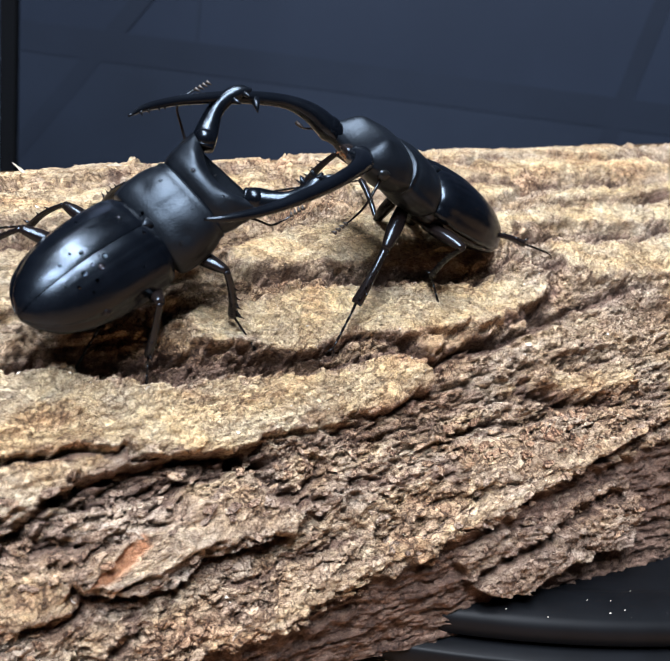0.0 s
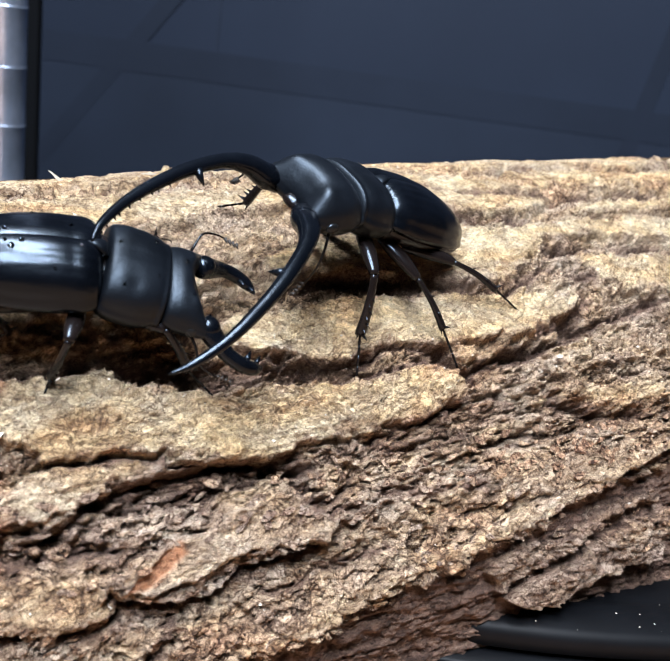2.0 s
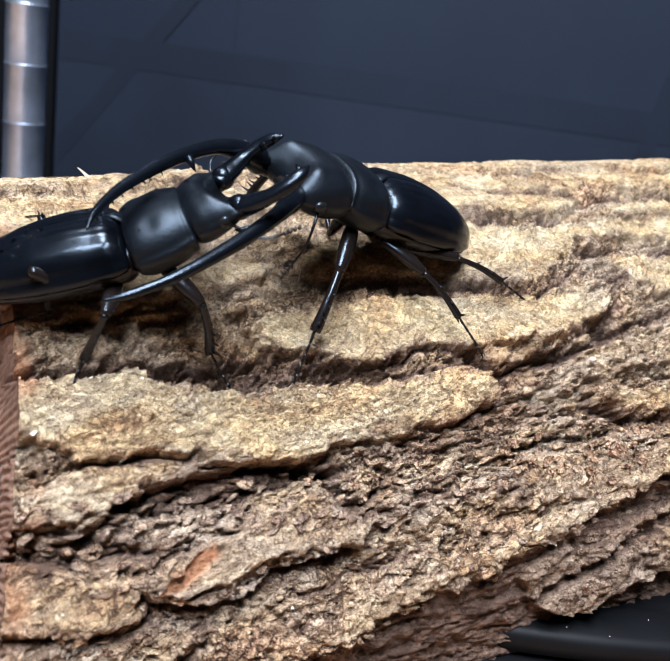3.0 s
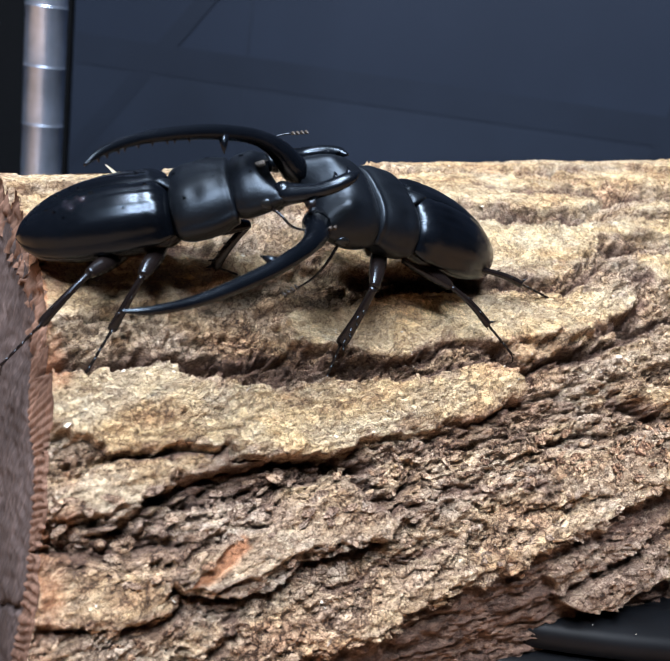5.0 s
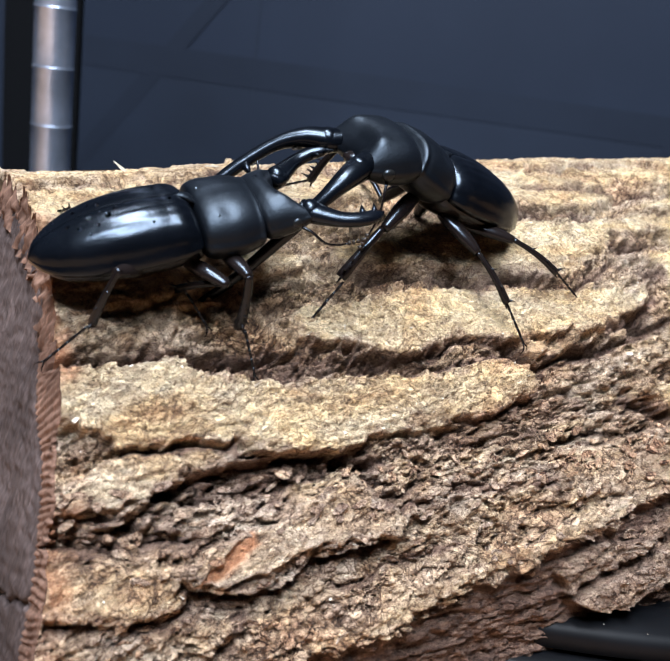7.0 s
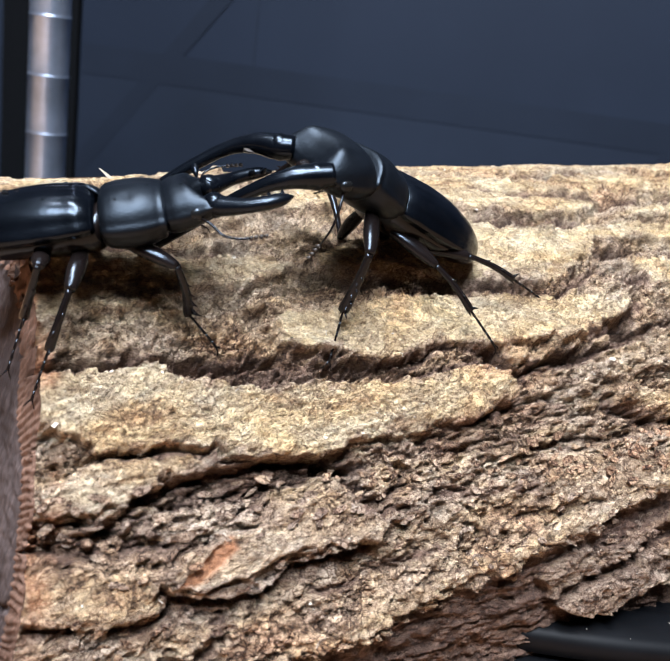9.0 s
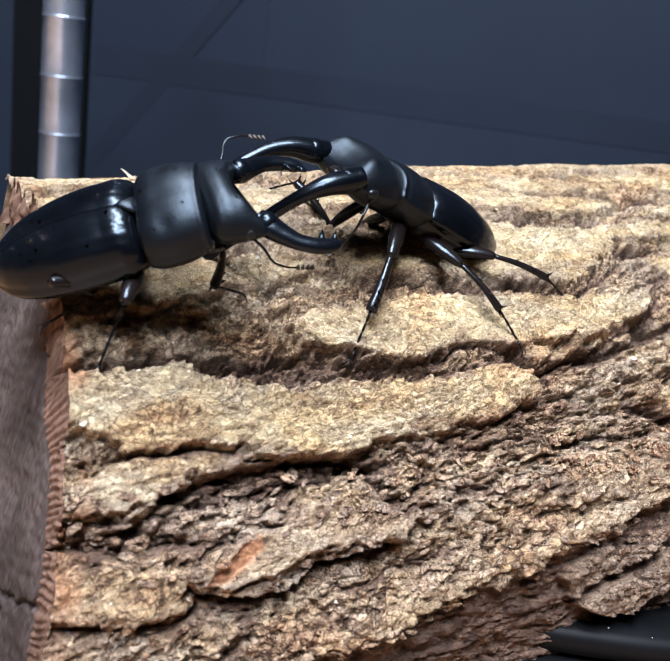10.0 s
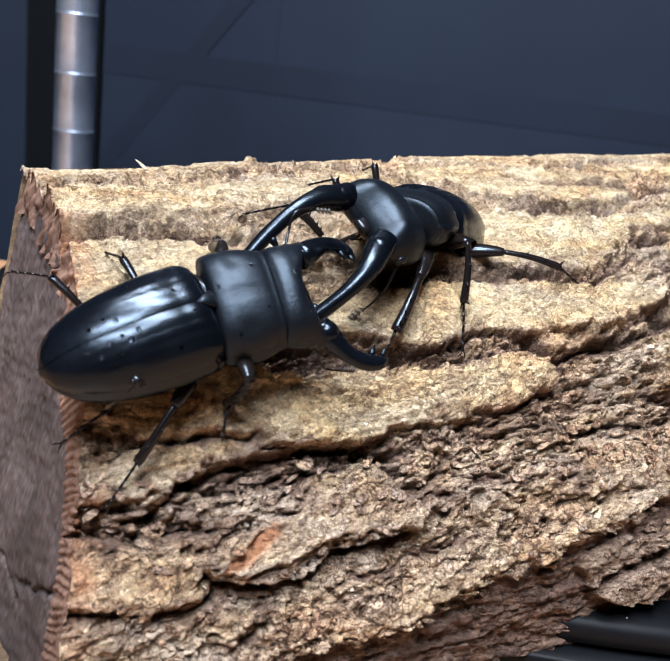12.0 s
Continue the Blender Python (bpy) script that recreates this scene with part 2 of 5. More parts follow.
def lattice_hash(ix, iy, iz):
    h = (ix * 374761393 + iy * 668265263 + iz * 2147483647 + 974711) & 0xFFFFFFFF
    h = ((h ^ (h >> 13)) * 1274126177) & 0xFFFFFFFF
    h = ((h ^ (h >> 16)) * 2246822519) & 0xFFFFFFFF
    return ((h ^ (h >> 15)) & 0xFFFF) / 65535.0


def value_noise(x, y, z=0.0):
    x, y, z = np.broadcast_arrays(np.asarray(x, float), np.asarray(y, float), np.asarray(z, float))
    ix, iy, iz = (np.floor(v).astype(np.int64) for v in (x, y, z))
    fx, fy, fz = x - ix, y - iy, z - iz
    fx, fy, fz = (v * v * v * (v * (v * 6 - 15) + 10) for v in (fx, fy, fz))
    out = 0
    for dx in (0, 1):
        for dy in (0, 1):
            for dz in (0, 1):
                w = (fx if dx else 1 - fx) * (fy if dy else 1 - fy) * (fz if dz else 1 - fz)
                out = out + w * lattice_hash(ix + dx, iy + dy, iz + dz)
    return out * 2 - 1


def fbm(x, y, z=0.0, octaves=4, gain=0.5):
    out, amp = 0, 1.0
    for o in range(octaves):
        out = out + amp * value_noise(x * 2**o + 17 * o, y * 2**o - 9 * o, z + 5.3 * o)
        amp *= gain
    return out


def cell_flakes(x, y, seed):
    """Nearest cell's random height (-1..1) and how far its border lies."""
    ix, iy = np.floor(x).astype(np.int64), np.floor(y).astype(np.int64)
    d1, d2, pick = np.full(x.shape, 9.0), np.full(x.shape, 9.0), np.zeros(x.shape)
    for dx in (-1, 0, 1):
        for dy in (-1, 0, 1):
            cx, cy = ix + dx, iy + dy
            ox, oy = cx + lattice_hash(cx, cy, seed) - x, cy + lattice_hash(cx, cy, seed + 7) - y
            d = np.hypot(ox, oy)
            val = 2 * lattice_hash(cx, cy, seed + 13) - 1 + 0.9 * (lattice_hash(cx, cy, seed + 19) - 0.5) * ox + 0.9 * (lattice_hash(cx, cy, seed + 23) - 0.2) * oy
            near = d < d1
            d2 = np.where(near, d1, np.minimum(d2, d))
            pick = np.where(near, val, pick)
            d1 = np.where(near, d, d1)
    return pick, d2 - d1


def smooth01(x, a, b):
    t = np.clip((x - a) / (b - a), 0, 1)
    return t * t * (3 - 2 * t)


# ---- the split log ----
LOG_TURN = radians(33.3)
LOG_Z, LOG_BOTTOM = 56.0, 70.0  # height of the round's centre and of the split underside, mm


def log_centre(a):
    return 181.6 + 0.0106 * (a - 100)


def log_radius(a):
    return 80 + 0.064 * (a - 100)


def log_end(theta, r=None):
    """Where the sawn end lies along the log at an angle of the round."""
    r = 76.0 if r is None else r
    return -12.2 + 0.25 * (LOG_Z + r * np.sin(theta)) + 0.08 * r * np.cos(theta)


def split_back(z):
    """Where the split back of the log lies across it, at a height in mm."""
    return 2.0 + 0.19 * (z - 133.0)


BARK_TOP = 95.0  # angle of the round at which the bark meets the split back

# features of the bark, in mm along the log and degrees of the round
PLATES, PITS, CRACKS, LEDGES = [], [], [], []


def bark_plate(line, lift, bleach):
    """A raised, smoother piece of outer bark, bleached by 0 to 1."""
    PLATES.append((line, lift, bleach))


def bark_pit(line, depth, lumps, brown):
    """A sunken, crumbly patch where outer bark has broken away."""
    crown = sum(b for _, b in line) / len(line) > 53
    # crown pits lie open to the lamp: deeper brown stands in for shade
    PITS.append((line, depth * (1.7 if crown else 1), lumps, min(0.95, brown * (1.25 if crown else 1))))


def bark_crack(line, width, depth):
    crown = sum(b for _, b in line) / len(line) > 53  # those of the crown gape more
    CRACKS.append((line, width * (1.35 if crown else 1), depth * (1.6 if crown else 1)))


def bark_ledge(line, drop, reach):
    """A lip below which the bark steps in."""
    LEDGES.append((line, drop, reach))


# the broad pale plate along the flank and the pink-brown one under it
bark_plate([(17, 49.4), (27, 49.1), (36, 48.7), (41, 46.7), (52, 45.0), (61, 45.0), (77, 44.1), (85.5, 44.6), (94, 44.8), (99.6, 44.4), (103.3, 42.7), (102, 40.7), (95.4, 38.2), (86, 37.7), (78, 37.0), (69, 37.2), (61, 35.7), (50, 37.0), (39, 39.0), (30.7, 39.0), (27, 39.2), (25, 40.6), (19, 42.4), (16, 44)], 2.0, 0.95)
bark_plate([(27, 38.7), (39, 38.3), (49, 36.6), (50.5, 36.0), (41, 36.1), (35.7, 35.2), (31, 34.0), (26.7, 33.4), (20.7, 33.1), (17.4, 34.6), (21, 36.5), (24.3, 38.0)], 1.1, 0.62)
# plates above the long fissure
bark_plate([(59, 54.4), (64.6, 54.4), (74, 55.0), (86, 55.8), (100, 55.8), (117.5, 54.1), (136.3, 53.9), (137.8, 51.6), (123.5, 47.9), (111, 47.9), (104.8, 47.8), (100.7, 46.7), (92.6, 48.1), (89.5, 48.3), (81.3, 47.1), (76, 47.2), (65.3, 48.8), (57, 49.8)], 1.8, 1.0)
bark_plate([(102.1, 47.5), (107.8, 47.5), (106.9, 45.5), (102.3, 44.9), (100.7, 46.0)], 1.2, 0.75)
bark_plate([(72, 60.4), (90, 59.6), (104, 58.0), (118, 56.4), (126, 58.0), (133, 61.0), (139, 64.2), (150, 64.6), (162, 63.0), (175, 62.4), (190, 63.4), (190, 69.0), (178, 66.6), (164, 68.6), (150, 69.0), (138, 67.2), (125, 67.4), (108, 70.0), (84, 68.0), (70, 64.0)], 1.3, 1.0)
bark_plate([(142, 60.8), (156, 59.6), (175, 59.4), (196, 60.4), (196, 53.0), (176, 52.0), (158, 53.0), (146, 55.0)], 1.2, 0.92)
bark_plate([(108, 74.5), (125, 71.8), (138, 72.0), (149, 74.0), (153, 76.0), (150, 79.0), (140, 82.0), (124, 86.0), (100, 90.0), (96, 82.0)], 1.2, 0.95)
bark_plate([(152, 72.4), (165, 72.4), (181, 72.6), (194, 72.8), (206, 74.0), (206, 70.0), (186, 69.4), (168, 70.2), (152, 70.6)], 1.2, 1.0)
bark_plate([(154, 79.4), (168, 77.4), (186, 77.6), (206, 77.0), (206, 82.6), (190, 83.2), (170, 84.4), (150, 86.0), (146, 82.6)], 1.2, 0.95)
bark_plate([(95, 100), (110, 91), (130, 88), (150, 87), (206, 85), (206, 100)], 1.4, 0.9)
# plates by the sawn end
bark_plate([(21.5, 80.9), (32.5, 81.8), (50.6, 80.6), (71.6, 82.9), (90, 84.0), (92, 77.0), (67, 75.3), (48.8, 72.7), (35.5, 72.3), (28.7, 71.6), (21, 72.0)], 1.5, 0.95)
bark_plate([(19, 65.7), (27.7, 67.6), (34.5, 66.8), (45.9, 65.3), (60, 64.4), (70, 62.0), (56, 60.0), (42.5, 58.5), (28.6, 56.0), (18, 55.3)], 1.3, 0.9)
bark_plate([(20, 100), (22, 85.0), (33, 86.4), (45, 87.4), (52, 86.0), (58, 88.4), (67, 92), (68, 100)], 1.6, 0.8)
bark_plate([(65, 100), (66, 91), (78, 88), (98, 92), (98, 100)], 1.4, 0.85)
# grey and brown bark of the lower flank
bark_plate([(34.5, 26.2), (37.2, 27.0), (42.6, 28.6), (48, 29.1), (54, 31.0), (64, 32.1), (67, 31.4), (66.3, 29.9), (70.4, 28.8), (73.2, 27.7), (69, 25.7), (59, 25.6), (53.3, 25.4), (48, 24.1), (42, 23.0), (36.2, 23.3), (34.4, 24.5)], 2.0, 0.36)
bark_plate([(126.4, 40.3), (133.3, 39.2), (150, 40.0), (150, 36.0), (131.4, 35.8), (128, 37.5), (125.7, 39.1)], 1.8, 0.8)
bark_plate([(15, 27.6), (22, 27.4), (30, 26.4), (36, 21.6), (33, 20.2), (26, 20.6), (15, 22.6)], 1.2, 0.5)
bark_plate([(52, 13.6), (66, 14.6), (82, 18.0), (100, 20.8), (116, 22.6), (127, 25.4), (150, 29.0), (150, 31.0), (127, 27.4), (110, 24.0), (92, 21.4), (74, 18.4), (56, 16.0)], 1.0, 0.62)
bark_plate([(106, 33.0), (120, 32.0), (140, 32.0), (140, 27.6), (122, 26.0), (104, 26.0)], 0.7, 0.42)

# crumbly patches and holes
bark_pit([(18, 51.6), (32, 50.6), (41.5, 49.2), (47, 48.8), (57.5, 49.0), (70, 46.9), (81, 46.5), (87, 45.6), (80, 44.4), (76.7, 44.1), (61, 44.9), (52, 45.0), (41, 46.7), (36, 48.7), (18, 49.6)], 2.4, 1.9, 0.9)
bark_pit([(100.5, 44.2), (106, 43.9), (106.6, 42.5), (102.8, 41.6), (101, 42.8)], 3.6, 0.6, 0.9)
bark_pit([(112, 45.6), (117.3, 46.6), (122.2, 46.8), (124, 45.0), (119.7, 43.5), (112.6, 43.7), (108, 42.9), (107.6, 44.4)], 2.8, 1.2, 0.85)
bark_pit([(30.6, 33.8), (33, 34.3), (37, 35.5), (41, 35.8), (46.6, 35.6), (50, 35.9), (58, 36.3), (64, 35.6), (67.7, 34.6), (68.9, 33.4), (62, 33.7), (57.5, 32.7), (53, 32.5), (50, 31.6), (46, 31.8), (40.4, 31.4), (35, 32.2)], 2.3, 2.0, 0.8)
bark_pit([(15, 33.4), (21.8, 33.0), (27.8, 32.6), (34, 32.4), (35.5, 28.6), (28.6, 28.6), (26.3, 29.8), (25, 28.8), (20.8, 28.8), (15, 30.0)], 1.3, 2.0, 0.5)
bark_pit([(30, 51.0), (34, 51.0), (36, 49.6), (30, 49.2), (27, 49.6)], 2.0, 0.3, 0.95)
bark_pit([(137.2, 62.9), (142, 63.5), (149.4, 63.2), (148.5, 62.0), (140.4, 61.3), (136.6, 61.5)], 2.0, 0.5, 0.8)
bark_pit([(137, 51.4), (140.2, 51.8), (140.2, 50.0), (137, 49.4)], 2.4, 0.4, 0.8)
bark_pit([(110, 72.2), (120, 71.9), (130, 70.9), (139.5, 71.0), (147.8, 71.7), (147.5, 69.8), (140, 68.4), (130, 68.0), (124, 67.2), (112, 69.4)], 1.9, 0.8, 0.85)
bark_pit([(150.2, 73.6), (152.2, 73.4), (150.3, 71.7), (148.6, 71.8)], 2.2, 0.2, 0.9)
bark_pit([(151.6, 77.6), (159.5, 77.2), (168.3, 75.8), (186, 75.8), (192, 73.9), (181, 73.4), (164.8, 73.2), (153.8, 74.3)], 1.2, 0.6, 0.7)
bark_pit([(48.2, 87.6), (51.4, 87.4), (49.6, 83.0), (46.8, 83.2)], 3.2, 0.2, 0.95)
bark_pit([(20, 72.0), (28.4, 71.4), (35.2, 71.8), (41.6, 71.0), (48, 69.4), (58, 68.4), (57, 66.4), (46.2, 66.1), (40.4, 66.8), (34.9, 68.1), (28.7, 68.7), (24.9, 67.9), (20, 66.9)], 1.6, 1.1, 0.7)
bark_pit([(103, 34.2), (113, 34.6), (118, 34.8), (128.7, 34.3), (129, 32.4), (120.7, 32.8), (112.8, 33.5), (104.7, 32.9)], 1.3, 1.0, 0.6)
bark_pit([(70, 36.6), (78, 36.6), (92, 37.2), (104, 40.0), (112, 40.4), (112, 37.0), (98, 34.6), (84, 33.8), (70, 34.4)], 0.7, 1.3, 0.35)

# cracks
bark_crack([(17, 51.4), (26, 50.6), (33, 50.5), (41, 49.2), (48, 48.7), (57, 49.0)], 0.6, 2.2)
bark_crack([(56, 49.4), (65, 48.3), (70.3, 47.1), (76, 46.8), (81.2, 46.9), (86, 47.5), (89.3, 48.0), (92.4, 47.8), (97.5, 46.8), (100.5, 46.0), (102, 44.3), (105.7, 43.3), (108, 44.6), (113, 45.2)], 0.6, 2.6)
bark_crack([(76.7, 44.3), (80.3, 44.7), (86, 45.2), (88.6, 45.5), (95, 45.5), (101, 45.2)], 0.5, 1.8)
bark_crack([(107, 44.7), (113, 45.2), (121, 45.7), (131, 47.1), (140, 48.8), (152, 50.4), (170, 52)], 0.7, 2.4)
bark_crack([(103.4, 42.4), (101.8, 40.4), (100, 39.4), (95.2, 37.8), (89.7, 37.5), (85, 37.2)], 0.6, 2.0)
bark_crack([(120.7, 38.9), (123.6, 37.2), (127.8, 36.9), (131.2, 35.2), (145, 34.6)], 0.7, 2.4)
bark_crack([(26.2, 29.0), (28.2, 31.2), (31.6, 33.3), (35.6, 34.5), (41, 35.6), (46.5, 35.4), (50, 35.8), (58, 36.1), (67.7, 34.5), (72, 33.3)], 0.5, 1.5)
bark_crack([(14, 30.4), (16.9, 30.2), (20.8, 28.8), (25.2, 28.8), (26.4, 30.3), (28.3, 31.4)], 0.7, 2.4)
bark_crack([(27.5, 28.9), (32.3, 28.7), (36, 28.1)], 0.5, 1.6)
bark_crack([(64, 32.8), (67, 31.6), (68, 30.3), (72, 29.6), (75.7, 30.9), (77, 33.2)], 0.6, 2.4)
bark_crack([(67, 29.3), (72, 28.6), (78, 28.6)], 0.5, 1.6)
bark_crack([(26, 19.7), (31.5, 19.3), (34, 19.9), (37, 21.4)], 0.7, 2.4)
bark_crack([(15, 21.9), (22, 20.8)], 0.6, 1.5)
bark_crack([(43.4, 20.0), (42.8, 18.9), (42, 17.3), (41, 15.0)], 0.5, 1.5)
bark_crack([(71, 59.1), (82, 58.9), (88, 58.4), (95.4, 57.0), (110, 56.7), (120, 54.8), (125.5, 56.4), (131.7, 58.4), (138, 60.2)], 0.7, 2.4)
bark_crack([(136, 62.1), (141.5, 62.5), (148, 62.7), (154.5, 61.7), (156, 60.5), (165, 60.9), (175, 60.1), (186, 61.6)], 0.6, 2.0)
bark_crack([(122, 48.4), (131, 48.8), (136.7, 50.5), (142, 54.0)], 0.6, 1.8)
bark_crack([(160, 76.6), (176, 75.2), (190, 74.2), (197, 74.0)], 0.5, 1.4)
bark_crack([(180, 67.0), (197, 71.0)], 0.7, 1.6)
bark_crack([(111, 72.0), (115.5, 71.8), (120, 71.6), (124.5, 70.6), (130.5, 70.7), (136.8, 71.0), (142.3, 70.3), (147.7, 71.7)], 0.5, 1.6)
bark_crack([(119.9, 82.5), (123.3, 79.9), (129, 78.4), (136, 78.0), (145.6, 77.4), (150, 76.7), (156, 76.9)], 0.5, 1.4)
bark_crack([(138.2, 57.4), (141.3, 56.8), (146, 56.0)], 0.5, 1.4)
bark_crack([(187, 83.5), (197, 84.2)], 0.6, 1.5)
bark_crack([(180, 84.2), (197, 83.5), (206, 83.7)], 0.6, 1.4)
bark_crack([(20, 82.5), (33, 84.0), (39, 85.2), (45.8, 85.1), (48.5, 85.4), (51.8, 83.4), (58.5, 86.1), (64, 91.2)], 0.6, 2.4)
bark_crack([(20, 67.0), (24.9, 67.8), (28, 69.0), (32.5, 69.5), (35.8, 68.6), (40.6, 67.3), (46.3, 66.4), (58, 66.2)], 0.7, 2.6)
bark_crack([(80, 30.6), (92, 29.0), (104, 28.6)], 0.4, 1.0)
bark_crack([(58, 20.6), (70, 21.6), (82, 23.6)], 0.4, 1.0)

# lips that step in below them
bark_ledge([(34, 24.6), (35.4, 23.2), (39.3, 22.3), (44.6, 21.8), (48.7, 21.6), (51.5, 22.4), (54.6, 24.5), (59, 24.6), (64.3, 25.0), (69, 25.4), (73, 27.0)], 3.6, 2.6)
bark_ledge([(27, 39.0), (39, 38.6), (50, 36.8), (61, 35.8), (69, 36.6)], 0.6, 2.0)
bark_ledge([(128, 24.6), (140, 28.0), (160, 31.0)], 2.0, 3.0)
# below this line the bark has broken off and the brown wood under it recedes
BROKEN_LIP = [(0, 6.4), (30, 9.8), (52.7, 12.9), (66, 13.8), (74, 15.4), (82.3, 17.2), (91, 18.4), (100, 20.0), (110, 21.1), (116, 21.6), (120.3, 23.8), (127.5, 24.4), (150, 27.5), (180, 30.0), (330, 34.0)]
REMNANTS = [
    ([(103, 17.2), (110, 19.1), (121, 19.6), (130, 22.0), (145, 24.0), (145, 21.6), (130, 20.6), (121, 17.0), (113, 14.9), (106, 13.6)], 4.6),
    ([(108.6, 11.8), (114, 13.3), (122, 15.4), (131.7, 18.4), (150, 20.0), (150, 13.0), (132, 12.1), (124.8, 10.8), (118.6, 9.6), (112.4, 10.1)], 5.4),
]


def to_line(A, S, line):
    """Distance to a broken line, on which side (+ above), and how far along it (0 to 1)."""
    best, side, where = np.full(A.shape, 1e9), np.ones(A.shape), np.zeros(A.shape)
    n = len(line) - 1
    for k in range(n):
        (x0, y0), (x1, y1) = line[k], line[k + 1]
        dx, dy = x1 - x0, y1 - y0
        t = np.clip(((A - x0) * dx + (S - y0) * dy) / (dx * dx + dy * dy), 0, 1)
        d = np.hypot(A - x0 - t * dx, S - y0 - t * dy)
        near = d < best
        best = np.where(near, d, best)
        side = np.where(near, np.sign(dx * (S - y0) - dy * (A - x0)) * (1 if x1 > x0 else -1), side)
        where = np.where(near, (k + t) / n, where)
    return best, side, where


def in_outline(A, S, line):
    """+ distance inside an outline, - outside."""
    d, _, _ = to_line(A, S, line + line[:1])
    hit = np.zeros(A.shape, bool)
    for (x0, y0), (x1, y1) in zip(line, line[1:] + line[:1]):
        if y0 != y1:
            hit ^= ((y0 > S) != (y1 > S)) & (A < (x1 - x0) * (S - y0) / (y1 - y0) + x0)
    return np.where(hit, d, -d)


def in_mm(line):
    return [(a, radians(b) * 76.0) for a, b in line]


def around(A, S, line, margin):
    """The places of a grid that lie near a line's extent."""
    xs, ys = [p[0] for p in line], [p[1] for p in line]
    return np.nonzero((A > min(xs) - margin) & (A < max(xs) + margin) & (S > min(ys) - margin) & (S < max(ys) + margin))


def terraces(v, steps, sharp):
    """Cuts a smooth height into steps with steep risers."""
    f = np.floor(v * steps)
    return (f + smooth01(v * steps - f, sharp, 1.0)) / steps


def bark_relief(A, TH):
    """Height of the bark over the round in mm, at places along the log and angles; how bleached, how dark with inner
    bark and painted shade, and how rusty it is there.
    """
    S = TH * 76.0
    ragged_a = 0.55 * fbm(A / 1.9, S / 1.5, 13.0, 3, 0.6)
    ragged_s = 0.55 * fbm(A / 2.1, S / 1.4, 17.0, 3, 0.6)
    warp_a = 1.1 * fbm(A / 8, S / 6, 3.1, 2) + ragged_a
    warp_s = 0.6 * fbm(A / 7, S / 4.5, 8.7, 3) + ragged_s
    Aw, Sw = A + warp_a, S + warp_s
    tilt = S - 0.20 * A * smooth01(-S, -60, -34)  # the grain climbs on the flank
    flank = smooth01(-S, -56, -38)
    h = 1.0 * fbm(A / 38, tilt / 16, 1.0, 3)
    # inner bark colour, with shade of pits, cracks and undersides painted in
    bared_shade = np.zeros(A.shape)
    rough = np.ones(A.shape)
    bleach = 0.40 - 0.18 * flank + 0.24 * fbm(A / 12, tilt / 4, 21.0, 4)
    for line, lift, pale in PLATES:
        line = in_mm(line)
        w = around(A, S, line, 8.0)
        d = in_outline(Aw[w], Sw[w], line)
        m = smooth01(d, -0.25, 0.35)
        h[w] += lift * m + 0.3 * m * np.exp(-np.abs(d) / 2.5)
        rough[w] = np.minimum(rough[w], 1 - 0.78 * smooth01(d, -0.2, 1.0))
        bleach[w] = np.maximum(bleach[w], pale * smooth01(d + 0.6 * fbm(A[w] / 2, S[w] / 2, 41.0, 3), -0.3, 1.2)) - (pale < 0.7) * 0.3 * np.maximum(0, bleach[w] - pale) * m
    # coarse layers, broken scales and pits
    layers = fbm(A / 9 + 0.4 * warp_s, tilt / 5.0 + 0.2 * warp_a, 4.0, 4, 0.55)
    h += rough * (1.15 - 0.45 * flank) * terraces(layers, 3.6, 0.72)
    scales = fbm(A / 2.5 + 0.3 * warp_a, tilt / 1.7 + 0.3 * warp_s, 23.0, 4, 0.58)
    h += (0.02 + 0.70 * rough) * terraces(scales, 3.2, 0.62)
    ridge = 1 - np.abs(fbm(A / 2.8, tilt / 1.5, 7.0, 4, 0.62))
    h += (0.06 + 0.30 * rough) * (ridge - 0.7)
    h -= (0.10 + 1.0 * rough) * smooth01(fbm(A / 2.0, tilt / 1.4, 51.0, 3), 0.32, 0.62)
    big, seam = cell_flakes((A + 1.6 * warp_a) / 6.5, (tilt + 1.5 * warp_s) / 4.2, 3)
    h += rough * (0.40 + 0.45 * flank) * big - rough * 0.8 * (1 - smooth01(seam, 0.0, 0.10))
    small, seam2 = cell_flakes((A + warp_a) / 1.8, (tilt + warp_s) / 1.2, 11)
    h += (0.03 + 0.42 * rough) * small - 0.3 * (0.12 + rough) * (1 - smooth01(seam2, 0.0, 0.16))
    h += (0.13 + 0.16 * rough) * fbm(A / 0.9, tilt / 0.7, 9.0, 3, 0.65)
    calm = 1 - 0.28 * flank - 0.35 * smooth01(np.degrees(TH), 86, 94)
    h *= calm
    # crumbly sunken patches
    for line, depth, lumps, brown in PITS:
        line = in_mm(line)
        w = around(A, S, line, 6.0)
        d = in_outline(A[w] + 0.8 * warp_a[w], S[w] + 0.8 * warp_s[w], line)
        m = smooth01(d, -0.2, 0.7)
        crumb, gap = cell_flakes(A[w] / 1.7 + 0.5 * warp_a[w], S[w] / 1.1 + 0.5 * warp_s[w], 29)
        h[w] += m * (-depth + lumps * (0.55 * crumb + 0.45 * fbm(A[w] / 2.4, S[w] / 1.2, 33.0, 3)) - 0.5 * lumps * (1 - smooth01(gap, 0.0, 0.2)))
        bleach[w] *= 1 - 0.85 * m
        bared_shade[w] = np.maximum(bared_shade[w], brown * smooth01(d + 0.5 * fbm(A[w] / 1.6, S[w] / 0.9, 61.0, 3), -0.2, 0.8) * (0.72 + 0.28 * crumb))
    for line, width, depth in CRACKS:
        line = in_mm(line)
        w = around(A, S, line, 6.0)
